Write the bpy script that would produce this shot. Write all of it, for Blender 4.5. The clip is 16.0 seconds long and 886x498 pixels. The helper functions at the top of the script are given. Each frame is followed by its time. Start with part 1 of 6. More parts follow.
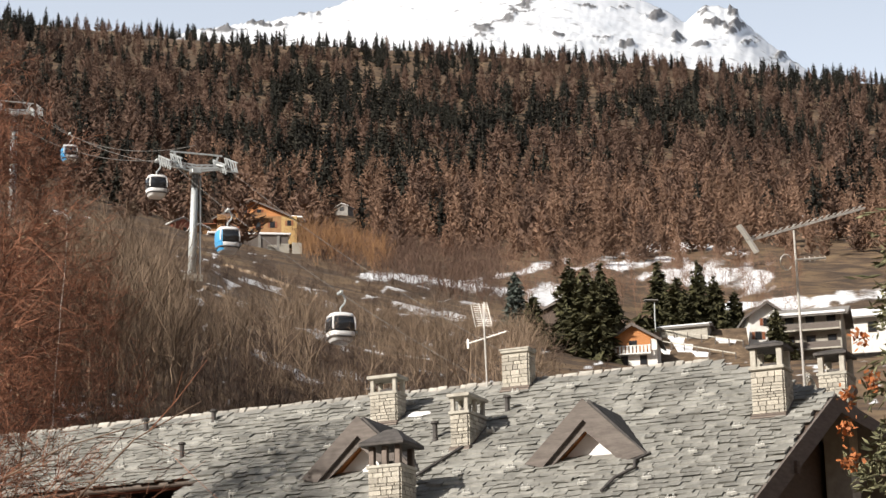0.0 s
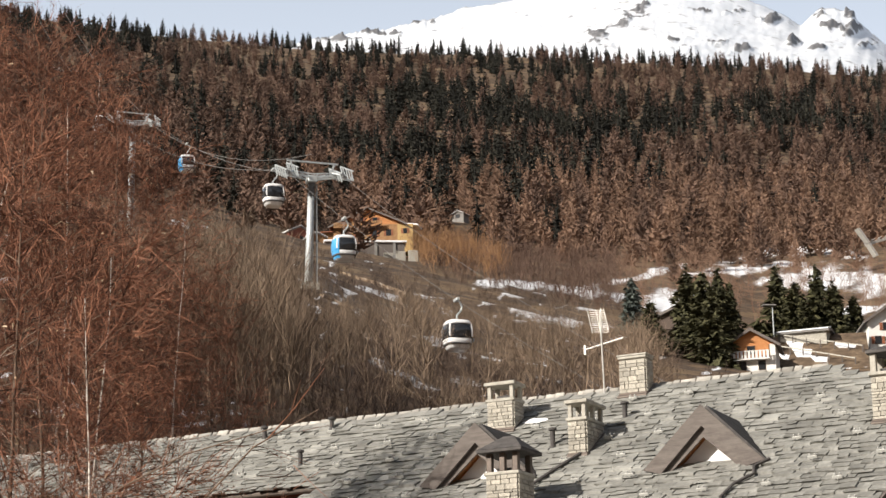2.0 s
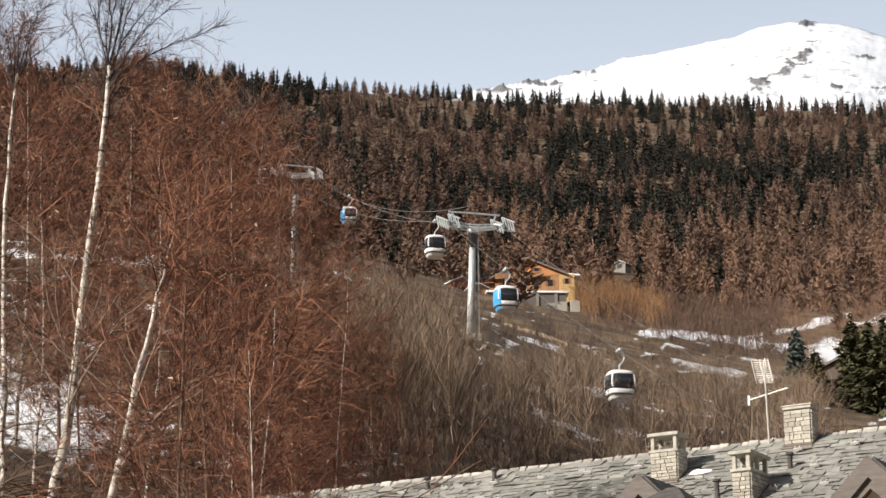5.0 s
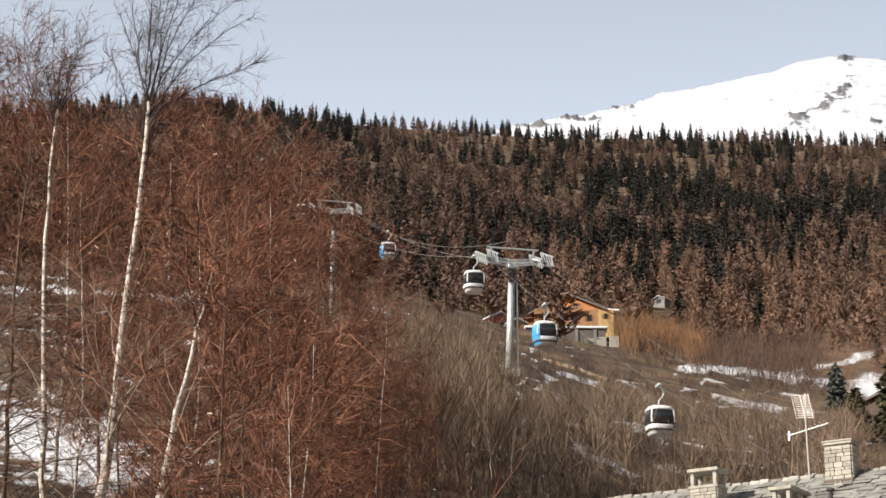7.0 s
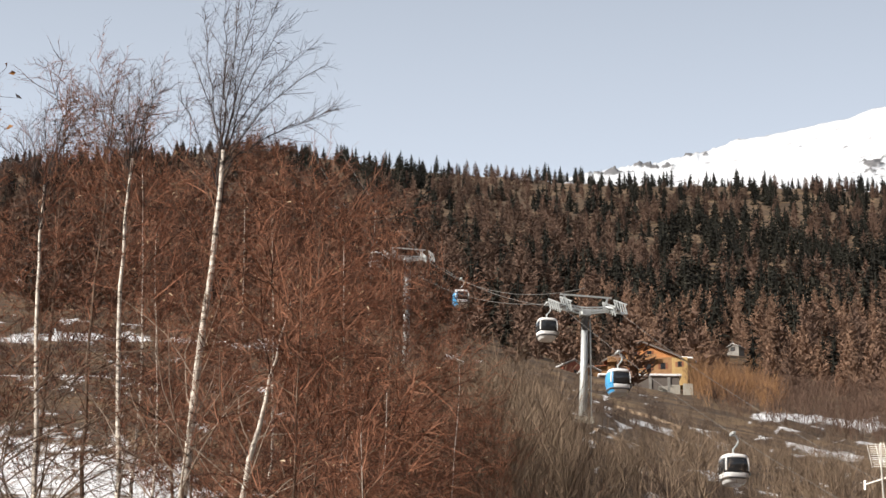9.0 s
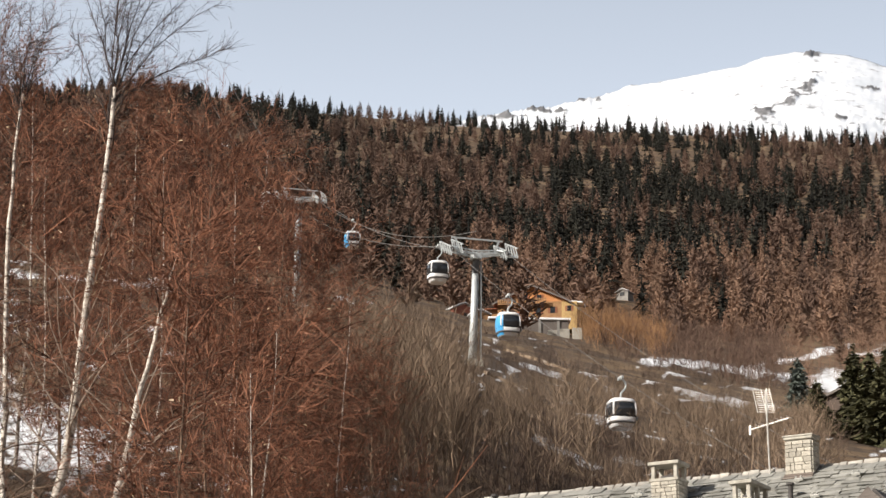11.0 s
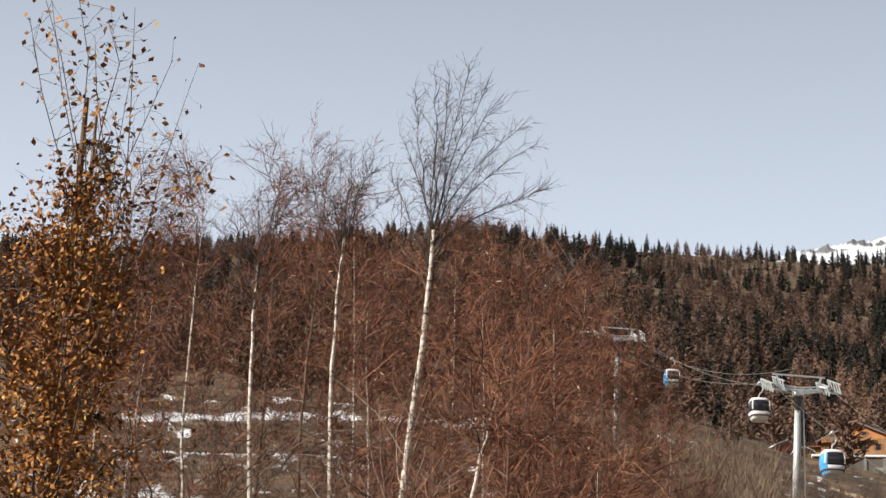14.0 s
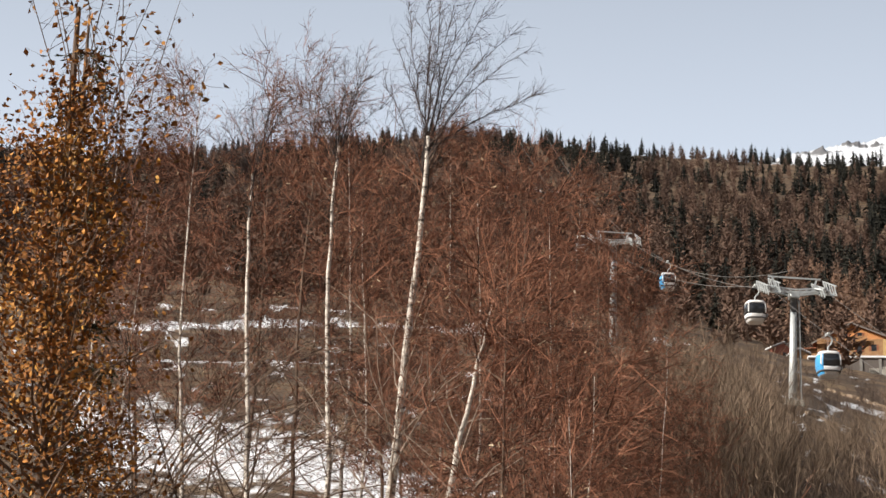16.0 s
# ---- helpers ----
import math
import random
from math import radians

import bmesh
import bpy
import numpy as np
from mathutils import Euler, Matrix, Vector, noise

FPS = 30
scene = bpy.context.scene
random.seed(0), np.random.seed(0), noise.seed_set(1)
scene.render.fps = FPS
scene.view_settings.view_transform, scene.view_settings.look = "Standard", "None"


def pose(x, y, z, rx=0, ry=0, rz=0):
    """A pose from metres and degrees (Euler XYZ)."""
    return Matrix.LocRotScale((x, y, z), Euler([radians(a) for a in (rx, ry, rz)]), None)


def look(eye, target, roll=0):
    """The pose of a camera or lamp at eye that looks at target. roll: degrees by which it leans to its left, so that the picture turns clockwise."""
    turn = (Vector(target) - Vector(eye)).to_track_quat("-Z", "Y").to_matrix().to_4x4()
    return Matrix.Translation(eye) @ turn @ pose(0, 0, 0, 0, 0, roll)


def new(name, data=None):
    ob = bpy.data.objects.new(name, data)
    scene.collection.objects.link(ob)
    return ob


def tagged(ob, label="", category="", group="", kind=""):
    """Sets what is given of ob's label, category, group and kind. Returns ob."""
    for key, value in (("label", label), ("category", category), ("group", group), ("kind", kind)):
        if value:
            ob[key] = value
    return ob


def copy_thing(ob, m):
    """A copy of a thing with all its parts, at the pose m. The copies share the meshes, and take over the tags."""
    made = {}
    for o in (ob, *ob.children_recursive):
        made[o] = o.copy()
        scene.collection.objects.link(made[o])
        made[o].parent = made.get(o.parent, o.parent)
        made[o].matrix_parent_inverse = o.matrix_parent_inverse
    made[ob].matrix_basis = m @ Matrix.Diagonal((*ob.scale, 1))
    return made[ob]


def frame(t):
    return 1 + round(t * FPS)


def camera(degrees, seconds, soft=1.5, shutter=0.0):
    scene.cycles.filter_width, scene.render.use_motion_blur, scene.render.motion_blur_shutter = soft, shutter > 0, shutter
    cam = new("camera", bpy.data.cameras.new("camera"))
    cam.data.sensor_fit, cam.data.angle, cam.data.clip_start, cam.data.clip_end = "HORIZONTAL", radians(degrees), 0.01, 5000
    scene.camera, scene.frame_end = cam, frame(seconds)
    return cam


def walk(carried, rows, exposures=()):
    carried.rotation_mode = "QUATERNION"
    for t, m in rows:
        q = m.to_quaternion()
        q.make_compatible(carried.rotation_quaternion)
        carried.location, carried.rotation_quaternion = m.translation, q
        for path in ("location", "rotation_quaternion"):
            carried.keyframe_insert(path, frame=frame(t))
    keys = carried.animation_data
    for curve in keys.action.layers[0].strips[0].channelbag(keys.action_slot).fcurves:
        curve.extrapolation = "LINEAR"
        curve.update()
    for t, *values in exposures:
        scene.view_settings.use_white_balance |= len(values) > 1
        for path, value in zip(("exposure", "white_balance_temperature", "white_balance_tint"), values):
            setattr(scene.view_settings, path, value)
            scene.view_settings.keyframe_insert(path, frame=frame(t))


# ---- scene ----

EYE = 4.0
PATH = [
    (0.0, -10.003, 14.427, -1.310),
    (0.5, -8.755, 14.417, -1.156),
    (1.0, -8.050, 14.561, -1.229),
    (1.5, -6.748, 14.600, -1.083),
    (2.0, -7.037, 14.654, -1.041),
    (2.5, -7.169, 14.486, -1.128),
    (3.0, -7.217, 14.456, -1.261),
    (3.5, -6.876, 14.567, -1.071),
    (4.0, -4.291, 15.462, -0.622),
    (4.5, -3.943, 15.912, -0.580),
    (5.0, -2.901, 15.955, -0.263),
    (5.2, -2.416, 16.463, -0.045),
    (7.3, -1.856, 16.865, -0.100),
    (7.5, -1.848, 16.909, -0.168),
    (8.0, -1.727, 17.365, -0.318),
    (8.5, -0.050, 18.035, 0.188),
    (9.0, 0.002, 18.002, 0.520),
    (9.5, -0.239, 16.887, 0.570),
    (10.0, -2.003, 16.613, 0.714),
    (10.2, -2.855, 16.585, 0.489),
    (12.5, -2.072, 16.641, 0.687),
    (13.0, 3.294, 17.828, 1.228),
    (13.1, 5.056, 18.327, 1.648),
    (13.5, 5.786, 19.934, 2.201),
    (14.0, 5.548, 19.847, 2.186),
    (14.5, 5.428, 19.763, 1.962),
    (15.0, 5.492, 19.318, 1.709),
    (15.5, 5.439, 18.102, 1.451),
    (16.0, 5.348, 17.524, 1.483),
]

cam = camera(21.7, 16.0, soft=1.5)
walk(cam, [(t, pose(0, 0, EYE, 90 + pitch, 0, yaw) @ pose(0, 0, 0, 0, 0, roll)) for t, yaw, pitch, roll in PATH], exposures=[(0, 0.5), (16, 0.5)])

# ---- light ----
SUN_TO = Vector((-0.80, -0.42, 0.50)).normalized()
world = bpy.data.worlds.new("sky")
scene.world = world
world.use_nodes = True
wn = world.node_tree.nodes
sky = wn.new("ShaderNodeTexSky")
sky.sky_type, sky.sun_disc = "NISHITA", False
sky.sun_elevation = math.asin(SUN_TO.z)
sky.sun_rotation = math.atan2(SUN_TO.x, SUN_TO.y)
sky.altitude, sky.air_density, sky.dust_density, sky.ozone_density = 200, 1.0, 6.0, 0.6
wl = world.node_tree.links
# thin bright haze, strongest towards the horizon
wco, wsep, winv, wpow, wmix = (wn.new("ShaderNode" + k) for k in ("TexCoord", "SeparateXYZ", "Math", "Math", "Mix"))
winv.operation, winv.use_clamp, wpow.operation, wpow.inputs[1].default_value = "SUBTRACT", True, "POWER", 2.4
winv.inputs[0].default_value = 1.0
wmix.data_type, wmix.blend_type = "RGBA", "MIX"
wmix.inputs[7].default_value = (27.0, 29.4, 33.2, 1)
wl.new(wco.outputs["Generated"], wsep.inputs[0]), wl.new(wsep.outputs["Z"], winv.inputs[1]), wl.new(winv.outputs[0], wpow.inputs[0])
wl.new(wpow.outputs[0], wmix.inputs[0]), wl.new(sky.outputs[0], wmix.inputs[6]), wl.new(wmix.outputs[2], wn["Background"].inputs[0])
wn["Background"].inputs[1].default_value = 0.0425
sun = new("sun", bpy.data.lights.new("sun", "SUN"))
sun.data.energy, sun.data.angle, sun.data.color = 5.0, radians(0.6), (1.0, 0.925, 0.835)
sun.matrix_world = look((0, 0, 60), Vector((0, 0, 60)) - SUN_TO)


# ---- small tools ----
def polar(yaw, elev, r):
    """A place by its bearing (degrees to the left of +y), its height angle from the eye and its distance along the ground."""
    a = radians(yaw)
    return Vector((-math.sin(a) * r, math.cos(a) * r, EYE + r * math.tan(radians(elev))))


def material(name, stops, scale=4.0, rough=0.85, metal=0.0, bump=0.3, fine=30.0, vary="", amount=0.35, stretch=(1, 1, 1), spec=0.3):
    """A surface with broad patches and fine grain. stops: [(place, colour)] of a ramp; vary: object, island or the name of an attribute."""
    m = bpy.data.materials.new(name)
    m.use_nodes = True
    n, l = m.node_tree.nodes, m.node_tree.links
    b = n["Principled BSDF"]
    co, mp = n.new("ShaderNodeTexCoord"), n.new("ShaderNodeMapping")
    mp.inputs["Scale"].default_value = stretch
    l.new(co.outputs["Object"], mp.inputs[0])
    big, small = n.new("ShaderNodeTexNoise"), n.new("ShaderNodeTexNoise")
    for tex, s in ((big, scale), (small, fine)):
        tex.inputs["Scale"].default_value, tex.inputs["Detail"].default_value = s, 5
        tex.inputs["Roughness"].default_value = 0.62
        l.new(mp.outputs[0], tex.inputs["Vector"])
    mix = n.new("ShaderNodeMath")
    mix.operation = "MULTIPLY_ADD"
    mix.inputs[1].default_value, mix.inputs[2].default_value = 0.35, -0.17
    l.new(small.outputs[0], mix.inputs[0])
    add = n.new("ShaderNodeMath")
    l.new(big.outputs[0], add.inputs[0]), l.new(mix.outputs[0], add.inputs[1])
    ramp = n.new("ShaderNodeValToRGB")
    e = ramp.color_ramp.elements
    while len(e) < len(stops):
        e.new(0.5)
    for k, (p, c) in enumerate(stops):
        e[k].position, e[k].color = p, (*c, 1)
    l.new(add.outputs[0], ramp.inputs[0])
    out = ramp.outputs[0]
    if vary:
        if vary == "object":
            src = n.new("ShaderNodeObjectInfo").outputs["Random"]
        elif vary == "island":
            src = n.new("ShaderNodeNewGeometry").outputs["Random Per Island"]
        else:
            at = n.new("ShaderNodeAttribute")
            at.attribute_name = vary
            src = at.outputs["Fac"]
        mr = n.new("ShaderNodeMapRange")
        mr.inputs["To Min"].default_value, mr.inputs["To Max"].default_value = 1 - amount, 1 + amount
        l.new(src, mr.inputs["Value"])
        hs = n.new("ShaderNodeHueSaturation")
        l.new(mr.outputs[0], hs.inputs["Value"]), l.new(out, hs.inputs["Color"])
        out = hs.outputs[0]
    l.new(out, b.inputs["Base Color"])
    b.inputs["Roughness"].default_value, b.inputs["Metallic"].default_value = rough, metal
    b.inputs["Specular IOR Level"].default_value = spec
    if bump:
        bp = n.new("ShaderNodeBump")
        bp.inputs["Strength"].default_value, bp.inputs["Distance"].default_value = bump, 0.02
        l.new(small.outputs[0], bp.inputs["Height"]), l.new(bp.outputs[0], b.inputs["Normal"])
    return m


def link_mesh(name, me, mat, parent=None, label="", smooth=False):
    ob = new(name, me)
    if mat and not me.materials:
        me.materials.append(mat)
    me.polygons.foreach_set("use_smooth", [smooth] * len(me.polygons))
    if parent:
        ob.parent = parent
    if label:
        ob["label"] = label
    return ob


def part(name, bm, mat, parent=None, label="", smooth=False):
    me = bpy.data.meshes.new(name)
    bm.to_mesh(me)
    bm.free()
    return link_mesh(name, me, mat, parent, label, smooth)


def raw(name, verts, faces, mat, parent=None, label="", tint=None, smooth=False):
    """One mesh from numpy arrays of vertices and triangles or quads."""
    me = bpy.data.meshes.new(name)
    verts, faces = np.asarray(verts, np.float32), np.asarray(faces, np.int32)
    k = faces.shape[1]
    me.vertices.add(len(verts)), me.loops.add(faces.size), me.polygons.add(len(faces))
    me.vertices.foreach_set("co", verts.ravel())
    me.loops.foreach_set("vertex_index", faces.ravel())
    me.polygons.foreach_set("loop_start", np.arange(0, faces.size, k, dtype=np.int32))
    me.update(calc_edges=True)
    if tint is not None:
        me.attributes.new("tint", "FLOAT", "POINT").data.foreach_set("value", np.asarray(tint, np.float32))
    return link_mesh(name, me, mat, parent, label, smooth)


def empty(name, m, label="", category="", group="", kind=""):
    ob = new(name)
    ob.matrix_world = m
    return tagged(ob, label, category, group, kind)


def box(bm, x0, x1, y0, y1, z0, z1, bevel=0.0, m=None):
    g = bmesh.ops.create_cube(bm, size=1, matrix=Matrix.LocRotScale(((x0 + x1) / 2, (y0 + y1) / 2, (z0 + z1) / 2), None, (abs(x1 - x0), abs(y1 - y0), abs(z1 - z0))))
    vs = g["verts"]
    if bevel:
        es = list({e for v in vs for e in v.link_edges})
        r = bmesh.ops.bevel(bm, geom=es, offset=bevel, segments=1, affect="EDGES")
        vs = list({v for f in r["faces"] for v in f.verts} | {v for v in vs if v.is_valid})
    if m is not None:
        bmesh.ops.transform(bm, matrix=m, verts=vs)
    return bm


def boxed(*a, **k):
    return box(bmesh.new(), *a, **k)


def tube(bm, pts, radii, sides=8):
    """A tapered tube along a line of points, closed at both ends."""
    rings, pts = [], [Vector(p) for p in pts]
    for i, p in enumerate(pts):
        d = (pts[min(i + 1, len(pts) - 1)] - pts[max(i - 1, 0)]).normalized()
        a = d.orthogonal().normalized() if not rings else (rings[-1][1] - d * rings[-1][1].dot(d)).normalized()
        b = d.cross(a)
        rings.append(([bm.verts.new(p + (a * math.cos(2 * math.pi * k / sides) + b * math.sin(2 * math.pi * k / sides)) * radii[i]) for k in range(sides)], a))
    for (r0, _), (r1, _) in zip(rings, rings[1:]):
        for k in range(sides):
            bm.faces.new((r0[k], r0[(k + 1) % sides], r1[(k + 1) % sides], r1[k]))
    bm.faces.new(rings[0][0][::-1]), bm.faces.new(rings[-1][0])
    return bm


def lathe(bm, profile, sides=16, centre=(0, 0, 0)):
    return tube(bm, [(centre[0], centre[1], centre[2] + z) for z, _ in profile], [r for _, r in profile], sides)


rng = np.random.default_rng(7)

# ---- materials ----
M = {}
M["snow"] = material("snow", [(0.3, (0.78, 0.8, 0.83)), (0.7, (0.86, 0.87, 0.88))], 2, 0.6, bump=0.2, fine=12)
M["spruce"] = material("spruce_needles", [(0.3, (0.010, 0.0105, 0.008)), (0.7, (0.024, 0.0225, 0.016))], 0.3, 0.9, bump=0, fine=3, vary="tint", amount=0.7)
M["larch"] = material("larch_twigs", [(0.3, (0.075, 0.046, 0.034)), (0.7, (0.15, 0.096, 0.071))], 0.3, 0.9, bump=0, fine=3, vary="tint", amount=0.55)
M["thicket"] = material("bare_twigs", [(0.3, (0.085, 0.06, 0.042)), (0.7, (0.23, 0.168, 0.118))], 0.1, 0.9, bump=0, fine=1, vary="tint", amount=0.65)
M["fringe"] = material("pale_larch_twigs", [(0.3, (0.14, 0.083, 0.056)), (0.7, (0.24, 0.152, 0.105))], 0.3, 0.9, bump=0, fine=3, vary="tint", amount=0.4)
M["scrub"] = material("scrub_twigs", [(0.3, (0.04, 0.028, 0.023)), (0.7, (0.11, 0.075, 0.056))], 0.1, 0.9, bump=0, fine=1, vary="tint", amount=0.6)
M["willow"] = material("willow_twigs", [(0.3, (0.17, 0.088, 0.04)), (0.7, (0.3, 0.17, 0.085))], 0.2, 0.9, bump=0, fine=2, vary="tint", amount=0.5)
M["toptwig"] = material("dark_birch_twigs", [(0.3, (0.05, 0.04, 0.038)), (0.7, (0.12, 0.09, 0.08))], 0.5, 0.85, bump=0, fine=3, vary="tint", amount=0.5)
M["dryleaf"] = material("pale_dry_leaf", [(0.3, (0.3, 0.19, 0.1)), (0.7, (0.5, 0.4, 0.28))], 2, 0.8, bump=0, fine=5)
M["redtwig"] = material("birch_twigs", [(0.3, (0.09, 0.038, 0.025)), (0.7, (0.245, 0.112, 0.066))], 0.25, 0.85, bump=0, fine=3, vary="tint", amount=0.85)
M["slab"] = material("roof_stone", [(0.25, (0.13, 0.128, 0.115)), (0.5, (0.232, 0.23, 0.21)), (0.75, (0.335, 0.332, 0.305))], 1.3, 0.75, bump=0.5, fine=22, vary="object", amount=0.2)
M["slab_rest"] = material("roof_stone_rest", [(0.25, (0.13, 0.128, 0.115)), (0.5, (0.232, 0.23, 0.21)), (0.75, (0.335, 0.332, 0.305))], 1.3, 0.75, bump=0.5, fine=22, vary="island", amount=0.2)
M["steel"] = material("galvanised_steel", [(0.3, (0.42, 0.45, 0.46)), (0.7, (0.55, 0.58, 0.58))], 1.5, 0.5, 0.4, bump=0.05)
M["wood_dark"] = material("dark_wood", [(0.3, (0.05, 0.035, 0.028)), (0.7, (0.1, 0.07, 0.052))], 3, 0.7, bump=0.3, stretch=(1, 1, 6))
M["stone_wall"] = material("chimney_stone", [(0.2, (0.24, 0.225, 0.19)), (0.5, (0.43, 0.4, 0.34)), (0.8, (0.58, 0.55, 0.48))], 5, 0.85, bump=0.6, fine=40, vary="object", amount=0.24)

# ---- the hillside ----
BEARING = np.array([-22.0, -15, -8, -4, 1, 5, 9, 14])
REACH = np.array([60.0, 90, 140, 205, 300, 450, 700, 1200, 1900])
RISE = np.array([[3, 3, 3, 4, 6, 7, 8, 8], [8, 8, 8, 9.5, 10.3, 10.7, 11, 11], [10, 10, 10.7, 12, 12.6, 12.8, 12.8, 12.6], [10.8, 10.8, 11.8, 13.73, 14.2, 14.3, 14.2, 14],
                 [11.4, 11.3, 12.8, 14, 15.2, 15.2, 15.2, 15.2], [12.4, 12.4, 14.0, 14.72, 15.9, 16.1, 16.2, 16], [13.8, 14.3, 14.7, 15.2, 16.6, 17, 17, 16.8],
                 [16, 16.6, 16.9, 17.2, 18, 18.2, 18.2, 18], [17.85, 18.88, 19.46, 19.62, 19.97, 20.4, 19.9, 19.25]])


def rise(yaw, r):
    """The ground's height angle from the eye, in degrees, by bearing and distance (arrays)."""
    yaw, lr = np.clip(yaw, BEARING[0], BEARING[-1]), np.log(np.clip(r, REACH[0], REACH[-1]))
    i = np.clip(np.searchsorted(np.log(REACH), lr) - 1, 0, len(REACH) - 2)
    f = (lr - np.log(REACH)[i]) / (np.log(REACH)[i + 1] - np.log(REACH)[i])
    cols = np.stack([np.interp(yaw, BEARING, row) for row in RISE])
    k = np.arange(yaw.size)
    return cols[i, k] * (1 - f) + cols[i + 1, k] * f


def ground_height(x, y):
    """The height of the ground at places (arrays)."""
    x, y = np.atleast_1d(np.asarray(x, float)), np.atleast_1d(np.asarray(y, float))
    r, yaw = np.hypot(x, y), np.degrees(np.arctan2(-x, y))
    far = EYE + r * np.tan(np.radians(rise(yaw, r)))
    near = np.interp(r, [0, 15, 32, 60], [0, 0, 1.2, 0])
    t = np.clip((r - 32) / 28, 0, 1)
    edge = EYE + 60 * np.tan(np.radians(rise(yaw, np.full_like(r, 60.0))))
    h = np.where(r >= 60, far, near * (1 - t) + np.where(r > 32, 1.2 * (1 - t) + edge * t, 0) * t)
    over = np.clip((r - 1900) / 500, 0, 1)
    h = h - over * over * (3 - 2 * over) * 520
    # unseen slopes added all round outside the view, to cut off the horizon's glow
    turn = np.clip((np.abs((yaw + 4 + 180) % 360 - 180) - 30) / 45, 0, 1)
    side = np.interp(r, [0, 120, 400, 1000, 2000, 2600, 5000], [0, 0, 40, 260, 800, 800, 500]) * (1 + 0.12 * np.sin(np.radians(yaw) * 5))
    return h * (1 - turn) + turn * side


def ground_z(x, y):
    return float(ground_height(x, y)[0])


# strips of lying snow: bearings, height angles, half width in degrees
STRIPS = [
    ([-14.0, -15.2, -16.5, -17.6], [14.0, 14.3, 14.3, 14.05], 0.15), ([-15.6, -16.6, -18.0], [13.6, 13.65, 13.35], 0.44),
    ([-8.0, -9.5, -10.6, -12.2, -13.0], [13.8, 13.65, 13.5, 13.2, 13.05], 0.15), ([-10.4, -11.8, -13.2], [13.55, 13.8, 14.05], 0.07),
    ([-12.0, -13.8], [13.1, 13.35], 0.3), ([-13.2, -16.2], [13.8, 13.95], 0.13), ([-9.0, -11.2], [12.95, 12.6], 0.14), ([-6.3, -7.2], [13.6, 13.0], 0.1), ([-4.9, -6.5], [13.75, 13.1], 0.1),
    ([-5.3, -6.8], [11.9, 11.2], 0.2), ([-7.2, -8.0], [11.4, 11.3], 0.18), ([3.0, 8.0, 13.5], [15.35, 15.6, 15.25], 0.14), ([8, 14], [14.6, 14.4], 0.1),
    ([6.5, 9, 14.5], [11.4, 12.2, 12.5], 1.25), ([2.2, 3.8], [18.95, 19.1], 0.08), ([10.3, 11], [17.2, 17], 0.3), ([-18.9, -20], [14.9, 14.8], 0.13), ([-17, -22], [12.75, 12.8], 0.16), ([-15.6, -17.6], [12.05, 11.7], 0.06), ([-15.8, -17.4], [11.85, 11.45], 0.07), ([-16, -17.2], [11.55, 11.35], 0.05), ([-16.2, -17.5], [12.2, 12.1], 0.05)]


